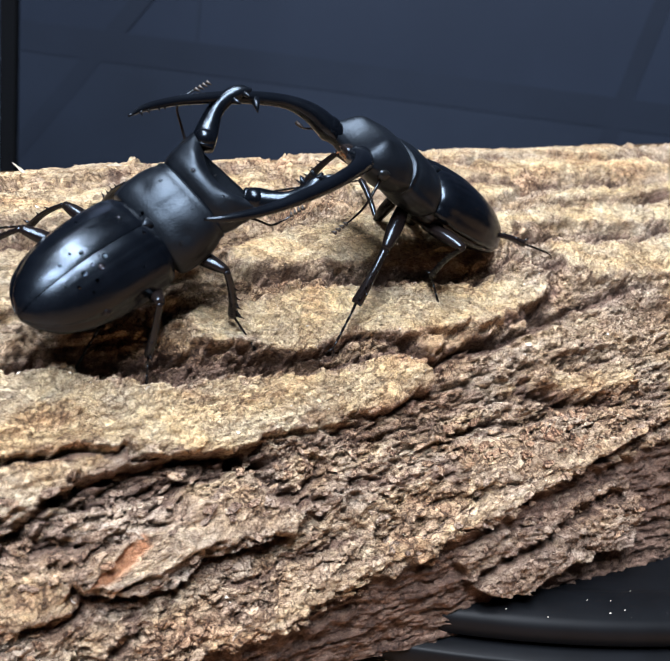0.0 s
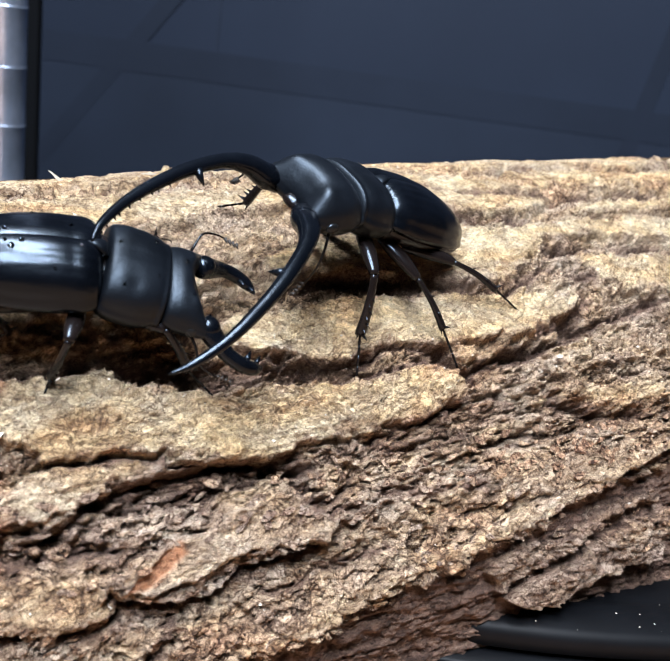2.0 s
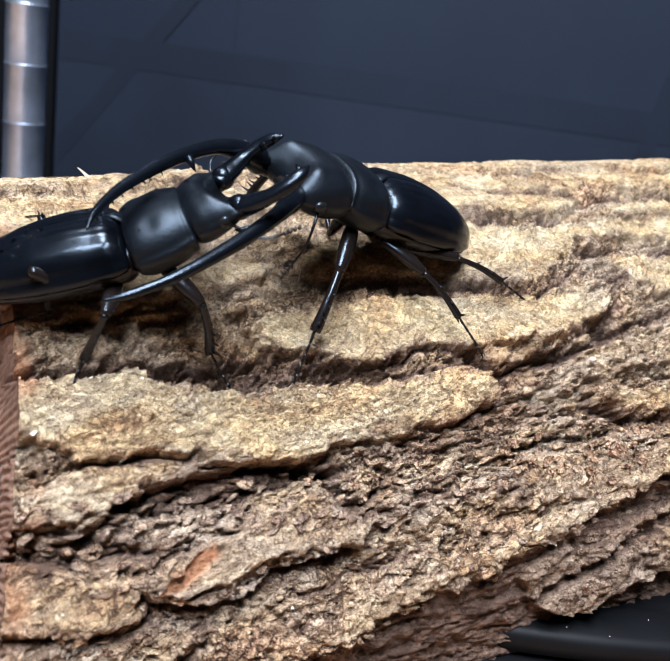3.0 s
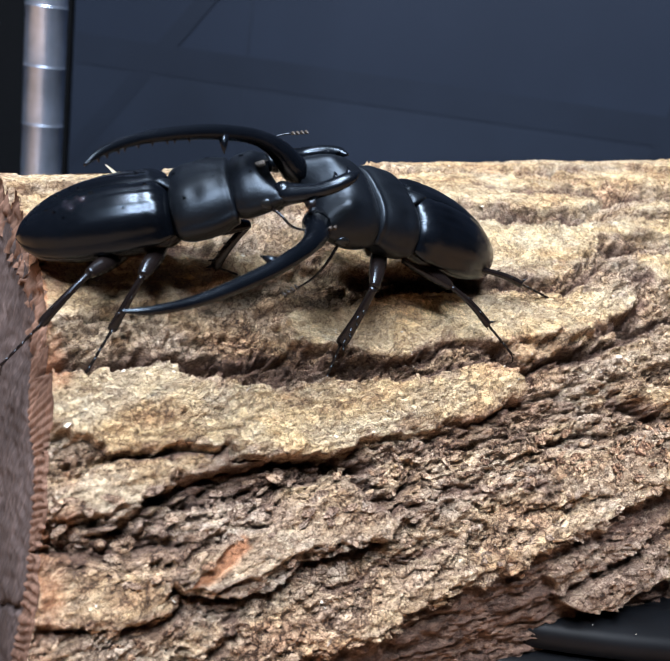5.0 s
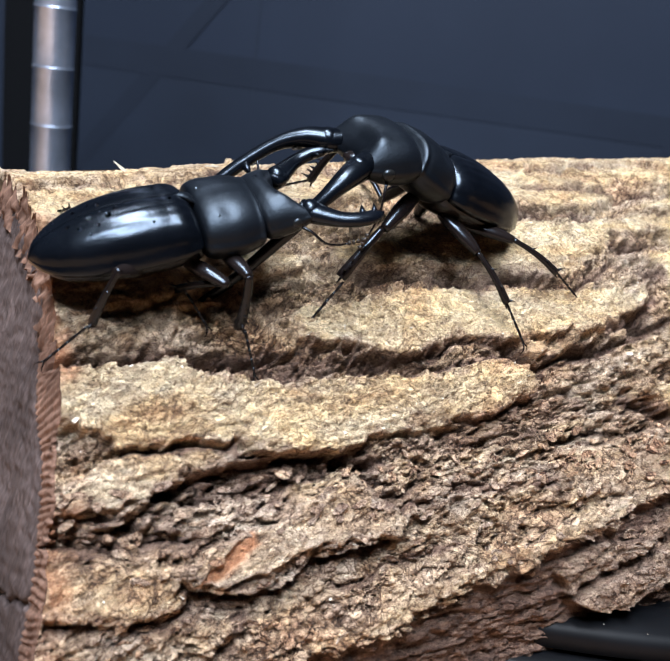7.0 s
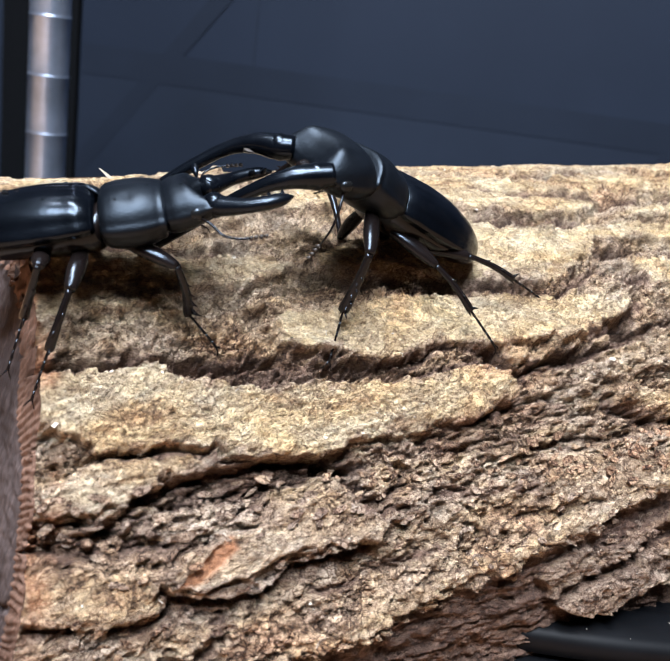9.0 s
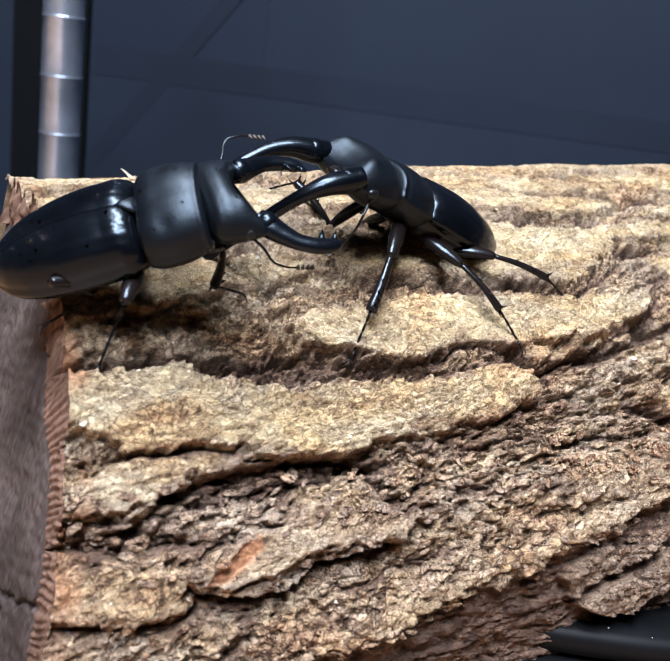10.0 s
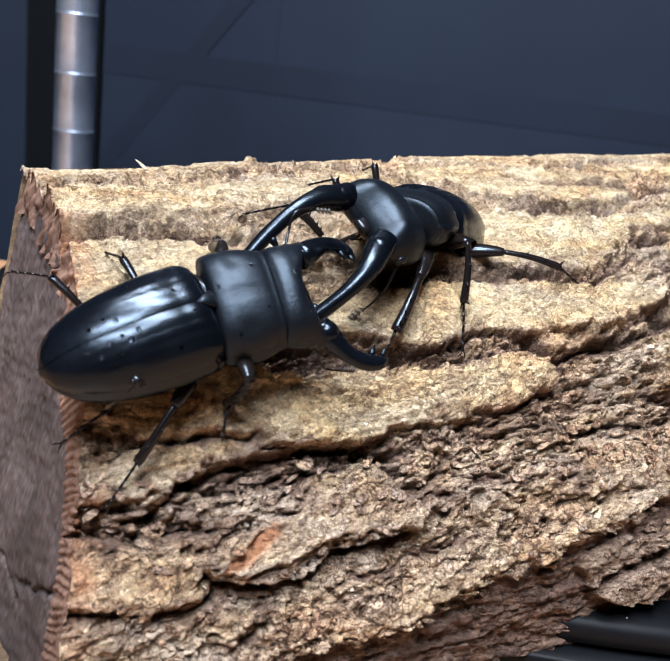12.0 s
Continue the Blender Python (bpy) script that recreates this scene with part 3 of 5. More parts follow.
        d, side, where = to_line(A[w] + 0.9 * warp_a[w], S[w] + 0.9 * warp_s[w], line)
        fade = smooth01(where, 0, 0.05) * smooth01(1 - where, 0, 0.05)
        wide = width * (1 + 0.75 * value_noise(A[w] / 4, S[w] / 6, 2.0)) + 0.12
        open_here = 0.45 + 0.55 * smooth01(value_noise(A[w] / 5, S[w] / 9, 12.0), -0.5, 0.2)
        h[w] -= depth * fade * open_here * np.exp(-((d / wide) ** 2)) + 0.4 * fade * np.exp(-d / 1.6)
        bleach[w] *= 1 - 0.8 * fade * np.exp(-((d / (1.6 * wide)) ** 2))
        bared_shade[w] = np.maximum(bared_shade[w], 0.9 * fade * np.exp(-((d / (1.3 * wide)) ** 2)))
    for line, drop, reach in LEDGES:
        line = in_mm(line)
        w = around(A, S, line, 14.0)
        d, side, where = to_line(A[w] + 0.8 * warp_a[w], S[w] + 0.8 * warp_s[w], line)
        fade = smooth01(where, 0, 0.08) * smooth01(1 - where, 0, 0.08)
        under = (side < 0) * smooth01(d, 0.0, 0.3)
        h[w] += fade * (-drop * under * np.exp(-d / reach) + 0.3 * drop * (side >= 0) * np.exp(-d / 2.5))
        bared_shade[w] = np.maximum(bared_shade[w], 0.85 * fade * under * smooth01(0.7 * reach - d + 0.7 * fbm(A[w] / 3, S[w] / 1.5, 71.0, 3), -0.4, 0.9))
    # broken lower edge
    d, side, where = to_line(A + 1.0 * warp_a, S + 1.2 * warp_s, in_mm(BROKEN_LIP))
    left = (side < 0) * smooth01(d, 0.0, 0.5)
    for line, lift in REMNANTS:
        e = in_outline(A + warp_a, S + warp_s, in_mm(line))
        left = left * (1 - smooth01(e, -0.2, 0.4) * lift / 8.0)
    strands = terraces(fbm(A / 16, S / 0.9, 81.0, 3), 3.0, 0.5)
    h = h * (1 - 0.6 * left) - left * (2.2 + np.minimum(0.26 * d, 4.5)) + left * (0.55 * strands + 0.5 * fbm(A / 3.0, S / 1.4, 83.0, 3))
    bleach = bleach * (1 - 0.75 * left)
    bared_shade = np.maximum(bared_shade, 0.9 * left)
    # orange inner bark under a lifted flake, and by the sawn end
    flake = in_mm([(44.8, 28.6), (45.4, 27.3), (42.4, 24.9), (38.8, 23.7), (36.0, 23.6), (39.4, 25.8), (42.3, 27.8)])
    e = in_outline(A + 0.5 * warp_a, S + 0.5 * warp_s, flake)
    rust = 0.9 * smooth01(e, -0.3, 0.5)
    h -= 0.9 * smooth01(e, -0.2, 0.3)
    e = in_outline(A + 0.5 * warp_a, S + 0.5 * warp_s, in_mm([(17, 65.2), (21.3, 64.8), (21.7, 60.5), (21, 57.6), (17, 56.4)]))
    rust = np.maximum(rust, 0.85 * smooth01(e, -0.3, 0.4))
    return h, np.clip(bleach, 0, 1), np.clip(bared_shade, 0, 0.92), rust


def grid_mesh(name, V, material, parent, label=""):
    """One smooth mesh from a grid of places in metres."""
    nu, nt = V.shape[:2]
    idx = np.arange(nu * nt).reshape(nu, nt)
    F = np.stack([idx[:-1, :-1], idx[1:, :-1], idx[1:, 1:], idx[:-1, 1:]], -1).reshape(-1, 4)
    me = bpy.data.meshes.new(name)
    me.vertices.add(nu * nt)
    me.vertices.foreach_set("co", V.reshape(-1))
    me.loops.add(F.size)
    me.loops.foreach_set("vertex_index", F.reshape(-1).astype(np.int32))
    me.polygons.add(len(F))
    me.polygons.foreach_set("loop_start", np.arange(0, F.size, 4, dtype=np.int32))
    me.update(calc_edges=True)
    me.validate()
    me.polygons.foreach_set("use_smooth", [True] * len(F))
    me.materials.append(material)
    ob = new(name, me)
    ob.parent = parent
    if label:
        ob["label"] = label
    return ob


def build_log():
    log = tagged(new("log"), "split brown log with weathered cracked bark and a sawn end", "log")
    log.matrix_basis = pose(0, 0, 0, 0, 0, math.degrees(LOG_TURN))
    along = np.concatenate([np.arange(0, 150, 0.27), np.arange(150, 186, 0.5), np.arange(186, 322, 2.2)])
    th = np.radians(np.concatenate([np.arange(3.2, 72, 0.19), np.arange(72, BARK_TOP + 0.01, 0.25)]))
    U, TH = np.meshgrid(along, th, indexing="ij")
    A = log_end(TH) + U
    H, weather, bared_shade, rust = bark_relief(A, TH)
    Rr = log_radius(A) + H
    V = np.stack([A, log_centre(A) - Rr * np.cos(TH), LOG_Z + Rr * np.sin(TH)], -1) / 1000.0
    bark = grid_mesh("bark", V, BARK, log, "weathered tan and brown bark with fissures and lifted plates")
    edge_rust = smooth01(-U - 1.5 * fbm(A / 3, TH * 14, 5.0, 3), -4.5, -0.3) * 0.6 * smooth01(fbm(A / 6, TH * 9, 31.0, 3), -0.5, 0.6)
    for name, val in (("weather", weather), ("inner", np.maximum(rust, edge_rust)), ("bared_shade", bared_shade)):
        bark.data.attributes.new(name, "FLOAT", "POINT").data.foreach_set("value", val.reshape(-1).astype(np.float32))
    # sawn bark rim with the teeth of the saw, crumbling towards the crest
    deep = np.linspace(0, 1, 13)
    fine = np.radians(np.arange(3.2, 91.0, 0.16))
    outer = log_radius(log_end(fine)) + np.interp(fine, TH[0], H[0])
    J, D = np.meshgrid(fine, deep, indexing="ij")
    thick = 5.0 + 1.4 * value_noise(J * 6, 0.0, 3.0)
    r = outer[:, None] + 0.06 - D * (thick + outer[:, None] - log_radius(16.0) + 1.0)
    teeth = smooth01(np.sin(J * 76 * 2 * math.pi / 1.35 + 2.6 * value_noise(J * 16, D * 1.2, 1.0) + 1.5 * value_noise(J * 50, 0.0, 4.0)), -0.5, 0.7)
    crumble = smooth01(np.degrees(J), 50, 62)
    keep = (0.35 + 0.65 * smooth01(value_noise(J * 9, 0.0, 7.0), -0.5, 0.3)) * smooth01(D, 0.08, 0.3)
    cut = (1 - crumble) * 0.36 * teeth * keep + (0.15 + crumble) * (0.5 + 0.75 * fbm(J * 46, D * 4, 5.0, 3)) + 0.35 * smooth01(-D, -0.14, 0.0) + 0.12 * fbm(J * 120, D * 9, 9.0, 2)
    a = log_end(J, np.minimum(r, 76.0)) + 0.05 + cut * (D > 0)
    a[:, 0] = log_end(fine) + 0.02
    V = np.stack([a, log_centre(a) - r * np.cos(J), LOG_Z + r * np.sin(J)], -1) / 1000.0
    grid_mesh("sawn_bark_rim", V, KERF, log, "reddish brown sawn bark rim with saw tooth marks")
    # sawn faces of the wood, from the rim to the split back
    for pname, a_off, grow in (("sawn_end", 0.0, 1.0), ("far_end", 318.0, 1.25)):
        z = np.linspace(LOG_BOTTOM - 3.2, LOG_Z + 70.6 * grow, 150 if a_off == 0 else 24)
        front = -np.sqrt(np.maximum(0.0, (71.2 * grow) ** 2 - (z - LOG_Z) ** 2))
        Z, T = np.meshgrid(z, np.linspace(0, 1, 150 if a_off == 0 else 24), indexing="ij")
        N = front[:, None] + T * (np.maximum(split_back(z), front + 0.2) - front)[:, None]
        a = -12.2 + 0.25 * Z - 0.08 * N + 0.8 + a_off
        if a_off == 0:
            a += 0.30 * fbm(N / 7, Z / 7, 2.0, 4) + 0.04 * np.sin((Z + 0.25 * N) * 2.4 + 4 * fbm(N / 12, Z / 12, 6.0, 2)) + 0.12 * fbm(N / 0.9, Z / 0.9, 4.0, 2)
            # a drying crack with a branch runs in from the rim
            for line, wide, depth in (([(-72, 85.5), (-69.5, 84.8), (-65.4, 82.2), (-61, 82.4), (-57.1, 80.3), (-47.5, 76.1)], 0.4, 2.4), ([(-61, 82.4), (-62, 86.0), (-60, 90.0)], 0.25, 1.0), ([(-50, 74.0), (-40, 76.0), (-32, 75.0)], 0.3, 1.0)):
                d, _, where = to_line(N + 0.5 * fbm(N / 2, Z / 2, 3.0, 2), Z + 0.5 * fbm(N / 2, Z / 2, 8.0, 2), line)
                a += depth * np.exp(-((d / wide) ** 2)) * (1 - 0.6 * where)
        V = np.stack([a, log_centre(a) + N, Z], -1) / 1000.0
        grid_mesh(pname, V, SAWN, log, "dark grey-brown sawn heartwood with a drying crack")
    # split back, from the bark's upper edge down
    rows = np.concatenate([np.arange(0, 319, 2.0), [319.0]])
    A, D = np.meshgrid(rows, np.linspace(0, 1, 40), indexing="ij")
    top_a = log_end(np.radians(BARK_TOP)) + A
    top_r = log_radius(top_a) + 0.3
    n_top, z_top = -top_r * math.cos(radians(BARK_TOP)), LOG_Z + top_r * math.sin(radians(BARK_TOP))
    Z = z_top + (LOG_BOTTOM - 3.2 - z_top) * D
    N = n_top + (split_back(LOG_BOTTOM - 3.2) - n_top) * D - 1.6 * np.sin(np.pi * D) * np.abs(fbm(A / 40, D * 8, 3.0, 4))
    a = -12.2 + 0.25 * Z - 0.08 * N + 0.8 + A
    V = np.stack([a, log_centre(a) + N, Z], -1) / 1000.0
    grid_mesh("split_back", V, SPLIT, log, "splintered brown split wood")
    # split underside
    A, T = np.meshgrid(np.arange(0, 320, 4.0), np.linspace(0, 1, 40), indexing="ij")
    a = 5.0 + A
    n0, n1 = -0.98 * (log_radius(a) - 12.0), split_back(LOG_BOTTOM - 3.2)
    Z = LOG_BOTTOM - 3.2 + 0.8 * fbm(a / 30, T * 9, 2.0, 3)
    V = np.stack([a, log_centre(a) + n0 + (n1 - n0) * T, Z], -1) / 1000.0
    grid_mesh("split_underside", V, SPLIT, log, "splintered brown split wood")
    return log


build_log()


def on_bark(a, deg):
    """Places on the bark, from mm along the log and angles of the round."""
    A, TH = np.array([a], float), np.radians(np.array([deg], float))
    r = log_radius(A) + bark_relief(A, TH)[0]
    c, s = math.cos(LOG_TURN), math.sin(LOG_TURN)
    y, z = log_centre(A) - r * np.cos(TH), LOG_Z + r * np.sin(TH)
    return [Vector(v) / 1000 for v in np.stack([c * A - s * y, s * A + c * y, z], -1)[0]]


def scatter_crumbs():
    rnd, vs, fs = random.Random(11), [], []
    degs = [rnd.choice((rnd.uniform(14, 60), rnd.gauss(46, 5), rnd.uniform(60, 95))) for q in range(170)]
    for p in on_bark([rnd.uniform(20, 150) for q in degs], degs):
        s, o = 0.00016 + 0.0005 * rnd.random() ** 4, len(vs)
        for k in range(6):
            d = Vector((rnd.gauss(0, 1), rnd.gauss(0, 1), rnd.gauss(0, 0.6))).normalized()
            vs.append(tuple(p + d * s))
        fs += [(o, o + 1, o + 2), (o + 2, o + 3, o), (o + 3, o + 4, o + 1), (o + 4, o + 5, o + 2), (o + 5, o, o + 3), (o + 1, o + 5, o + 4)]
    tagged(link_mesh("bark_crumbs", vs, fs, DUST, None, "", False), "pale crumbs of wood scattered over the bark", "crumbs", "", "stuff")


def splinter(a, deg, way, length):
    p = on_bark([a], [deg])[0]
    d = Vector(way).normalized()
    side = d.cross(Vector((0, 1, 0.3))).normalized()
    rings = []
    for i in range(6):
        u = i / 5
        w = 0.0006 * (1 - 0.85 * u)
        c = p + d * (length * u - 0.001) + Vector((0, 0, -0.12 * length * u * u))
        rings.append([tuple(c + side * w), tuple(c + Vector((0, 0, 0.4 * w))), tuple(c - side * w), tuple(c - Vector((0, 0, 0.4 * w)))])
    vs = [v for r in rings for v in r]
    fs = [(4 * i + k, 4 * i + (k + 1) % 4, 4 * i + 4 + (k + 1) % 4, 4 * i + 4 + k) for i in range(5) for k in range(4)] + [(3, 2, 1, 0), (20, 21, 22, 23)]
    tagged(link_mesh("wood_splinter", vs, fs, DUST, None, "", False), "pale thin wood splinter standing off the log's crest", "splinter", "splinters on the log")


def scatter_flakes():
    """Thin bent chips of bark that have lifted from the rough flank."""
    rnd, vs, fs = random.Random(23), [], []
    spots = [(rnd.uniform(18, 150), rnd.choice((rnd.uniform(15, 35), rnd.uniform(29, 35)))) for q in range(360)]
    for p, (a, deg) in zip(on_bark([q[0] for q in spots], [q[1] for q in spots]), spots):
        t = radians(deg)
        out = Vector((math.sin(LOG_TURN) * math.cos(t), -math.cos(LOG_TURN) * math.cos(t), math.sin(t)))
        grain = (Vector((math.cos(LOG_TURN), math.sin(LOG_TURN), 0)) + 0.25 * Vector((0, 0, 1))).normalized()
        turn = Matrix.Rotation(rnd.gauss(0, 0.45), 3, out) @ Matrix.Rotation(rnd.gauss(0, 0.28), 3, grain)
        along, across = turn @ grain, turn @ out.cross(grain)
        up = along.cross(across).normalized()
        up = up if up.dot(out) > 0 else -up
        half, wide, thick, bend = rnd.uniform(0.0005, 0.0015), rnd.uniform(0.0003, 0.0008), rnd.uniform(0.00012, 0.0003), rnd.uniform(-0.0001, 0.0005)
        o = len(vs)
        for i in range(5):
            u = i / 2 - 1
            w = wide * (1 - 0.75 * u * u) * rnd.uniform(0.75, 1.2)
            c = p + along * half * u + up * (bend * u * u + 0.0001)
            for sx, lift in ((1, 0), (1, thick), (-1, thick), (-1, 0)):
                vs.append(tuple(c + across * w * sx + up * lift))
        for i in range(4):
            fs += [(o + 4 * i + k, o + 4 * i + (k + 1) % 4, o + 4 * i + 4 + (k + 1) % 4, o + 4 * i + 4 + k) for k in range(4)]
        fs += [(o + 3, o + 2, o + 1, o), (o + 16, o + 17, o + 18, o + 19)]
    tagged(link_mesh("bark_flakes", vs, fs, BARK, None, "", False), "thin brown chips of bark lifting from the log", "bark flakes", "", "stuff")


scatter_crumbs()
scatter_flakes()
for spot in ((44, 92.5, (-0.7, 0.1, 0.6), 0.0045), (62, 93, (0.9, 0.2, 0.35), 0.003), (70, 92.5, (-0.9, -0.1, 0.2), 0.003)):
    splinter(*spot)


# ---- lid, table, rack and room ----
def build_lid():
    lid = tagged(new("round_lid"), "black plastic round lid with stepped rim under the log", "lid")
    r = 190.0
    ring = [(r - 6, 0), (r + 3.5, 0), (r + 4, 0.5), (r + 4, 3.6), (r + 3.4, 4.2), (r - 0.5, 4.4), (r - 6, 4.4)]
    top = [(0, 4.4), (r - 2.0, 4.4), (r - 2.0, 5.4), (r, 5.6), (r + 0.3, 6.0), (r + 0.3, 8.6), (r - 0.3, 9.9), (r - 1.6, 10.6), (r - 10, 10.8), (r - 11.5, 10.0), (r - 13, 9.8), (0, 9.8)]
    for pname, rows in (("lid_skirt", ring), ("lid_top", top)):
        vs, fs = lathe([(a / 1000 if a else 0.0005, c / 1000) for a, c in rows], 200)
        link_mesh(pname, vs, fs, PLASTIC, lid)
    lid.location = (0.03, 0.338, 0.0560)
    rnd = random.Random(5)
    vs, fs = [], []
    for k in range(150):
        a, rr = rnd.uniform(-2.0, -0.7), rnd.uniform(0.15, 0.190)
        s = rnd.uniform(0.00008, 0.00028)
        x, y, z = 0.03 + rr * math.cos(a), 0.338 + rr * math.sin(a), 0.056 + (0.0098 if rr < 0.178 else 0.0106)
        o = len(vs)
        t = rnd.uniform(0, 3)
        for q in range(3):
            vs.append((x + s * math.cos(t + 2.1 * q), y + s * math.sin(t + 2.1 * q), z + 0.0002))
        vs.append((x, y, z + s * 0.8))
        fs += [(o, o + 1, o + 3), (o + 1, o + 2, o + 3), (o + 2, o, o + 3)]
    tagged(link_mesh("wood_dust", vs, fs, DUST, None, "", False), "pale wood dust and crumbs scattered on the black lid", "dust", "", "stuff")


def build_pole():
    rack = tagged(new("rack_post"), "chrome shelving post with ring grooves standing behind the log", "shelf post")
    rows, r, z = [(8.9, 0.0)], 8.9, 9.4
    while z < 1700:
        rows += [(r, z), (r, z + 23.9), (r + 0.28, z + 24.3), (r + 0.28, z + 24.9), (r, z + 25.3)]
        z += 25.4
    vs, fs = lathe([(a / 1000, c / 1000) for a, c in rows], 48)
    link_mesh("post_tube", vs, fs, CHROME, rack)
    vs, fs = lathe([(0.016, 0.0), (0.018, 0.001), (0.018, 0.006), (0.0125, 0.008), (0.0115, 0.014), (0.0098, 0.0145)], 40)
    link_mesh("foot_cap", vs, fs, PLASTIC, rack)
    rack.location = (-0.1708, 0.414, -0.69)
    return rack


build_lid()
build_pole()

table = tagged(new("table"), "reddish brown wooden table top under the lid", "table")
part("table_top", box_bm(-0.8, 1.0, -0.45, 0.36, 0.026, 0.056, 0.002), TABLE, table)
for tx in (-0.74, 0.94):
    for ty in (-0.39, 0.30):
        part("leg", box_bm(tx - 0.025, tx + 0.025, ty - 0.025, ty + 0.025, -0.69, 0.026, 0.002), TABLE, table)
# dark board behind, with the frame and braces of the rack before it
tagged(part("wall_back_board", box_bm(-1.2, 1.6, 0.80, 0.82, -0.69, 1.7, 0.002), PANEL), "", "", "", "structure")


def brace(p, q, r, label):
    d = Vector(q) - Vector(p)
    bm = bmesh.new()
    bmesh.ops.create_cube(bm, size=1, matrix=Matrix.Translation((Vector(p) + Vector(q)) / 2) @ Matrix.Rotation(math.atan2(d.x, d.z), 4, "Y") @ Matrix.Diagonal((2.6 * r, 0.0003, d.length, 1)))
    return tagged(part("rack_brace", bm, BRACE, None, "", False), label, "brace", "rack braces")


tagged(part("wall_lower_board", box_bm(-0.294, 1.5, 0.7990, 0.7998, -0.69, 0.112, 0), PANEL_DARK, None, "", False), "", "", "", "structure")
tagged(part("wall_side_board", box_bm(-1.2, -0.362, 0.7990, 0.7998, -0.69, 1.7, 0), PANEL_DARK, None, "", False), "", "", "", "structure")
tagged(part("wall_rail", box_bm(-0.293, 1.5, 0.7984, 0.7988, 0.106, 0.131, 0), BRACE, None, "", False), "", "", "", "structure")
brace((0.262, 0.7986, 0.40), (0.150, 0.7986, -0.227), 0.0055, "dark thin slanting rack brace against the navy board")
brace((-0.013, 0.7986, 0.40), (-0.325, 0.7986, -0.016), 0.0055, "dark thin slanting rack brace beside the chrome post")
# black strip stands in for the shadow behind the chrome post
tagged(part("wall_shade_strip", box_bm(-0.360, -0.295, 0.790, 0.7995, -0.69, 1.6, 0.001), POST_SHADE, None, "", False), "", "", "", "structure")
tagged(part("board_seam_trim", box_bm(-0.1468, -0.1452, 0.7985, 0.7996, -0.6, 1.6), PANEL_DARK, None, "", False), "", "", "", "structure")

# room
for nm, x0, x1, y0, y1, z0, z1 in (("wall_left", -2.0, -1.96, -2.5, 1.0, -0.69, 2.0), ("wall_right", 2.2, 2.24, -2.5, 1.0, -0.69, 2.0), ("wall_front", -2.0, 2.24, -2.54, -2.5, -0.69, 2.0), ("wall_back", -2.0, 2.24, 1.0, 1.04, -0.69, 2.0), ("ceiling", -2.0, 2.24, -2.54, 1.04, 2.0, 2.04), ("floor", -2.0, 2.24, -2.54, 1.04, -0.74, -0.69)):
    tagged(part(nm, box_bm(x0, x1, y0, y1, z0, z1), WALL), "", "", "", "structure")

# ---- the two stag beetles ----
def blend_rows(rows, n):
    """Smooth rows of numbers between the given ones; the first number is the position."""
    rows = np.array(rows, float)
    x = np.linspace(rows[0, 0], rows[-1, 0], n)
    cols = [x]
    for c in range(1, rows.shape[1]):
        y, out = rows[:, c], []
        m = np.gradient(y, rows[:, 0])
        for v in x:
            i = int(np.clip(np.searchsorted(rows[:, 0], v) - 1, 0, len(rows) - 2))
            h = rows[i + 1, 0] - rows[i, 0]
            t = (v - rows[i, 0]) / h
            out.append((2 * t**3 - 3 * t**2 + 1) * y[i] + (t**3 - 2 * t**2 + t) * h * m[i] + (-2 * t**3 + 3 * t**2) * y[i + 1] + (t**3 - t**2) * h * m[i + 1])
        cols.append(np.array(out))
    return np.stack(cols, 1)


def loft(rings, closed=True, cap=True):
    """Verts and faces through rings of equal length."""
    n, vs, fs = len(rings[0]), [v for ring in rings for v in ring], []
    for i in range(len(rings) - 1):
        for k in range(n if closed else n - 1):
            k2 = (k + 1) % n
            fs.append((i * n + k, i * n + k2, (i + 1) * n + k2, (i + 1) * n + k))
    if cap and closed:
        fs += [tuple(range(n))[::-1], tuple((len(rings) - 1) * n + k for k in range(n))]
    return vs, fs


def body_rings(rows, k, seg=44, power=2.3, hollow=0.0, dent=None, lip=0.0):
    """Rings of a flattened body: rows of (x, half width, top, bottom, side height)."""
    rings = []
    end = rows[-1][0]
    for x, w, top, low, side in rows:
        ring = []
        for q in range(seg):
            a = 2 * math.pi * q / seg
            c, s = math.cos(a), math.sin(a)
            y = w * math.copysign(abs(c) ** (2 / power), c)
            z = side + ((top - side) if s > 0 else (side - low)) * math.copysign(abs(s) ** (2 / (power if s < 0 else 2.05)), s)
            if lip:
                y += lip * math.exp(-((s / 0.13) ** 2)) * (1 if c > 0 else -1)
                z += 0.35 * lip * math.exp(-(((s - 0.08) / 0.12) ** 2))
            dx = -hollow * (x / end) ** 2 * max(0.0, 1 - (y / (w * 0.92 + 1e-6)) ** 2) if hollow else 0.0
            if dent and s > 0:
                z += dent(x, y)
            ring.append(((x + dx) * k, y * k, z * k))
        rings.append(ring)
    return rings


def tube_rings(points, radii, k, seg=14, flat=1.0):
    """Rings along a bent line, with round or flattened section."""
    P = [Vector(p) for p in points]
    rings = []
    for i, p in enumerate(P):
        d = (P[min(i + 1, len(P) - 1)] - P[max(i - 1, 0)]).normalized()
        up = Vector((0, 0, 1))
        side = up.cross(d).normalized() if abs(d.z) < 0.98 else Vector((0, 1, 0))
        up = d.cross(side)
        rings.append([tuple((p + float(radii[i]) * (math.cos(a) * side + math.sin(a) * flat * up)) * k) for a in (2 * math.pi * q / seg for q in range(seg))])
    return rings


def merge(*pieces):
    vs, fs = [], []
    for v, f in pieces:
        o = len(vs)
        vs += v
        fs += [tuple(i + o for i in face) for face in f]
    return vs, fs


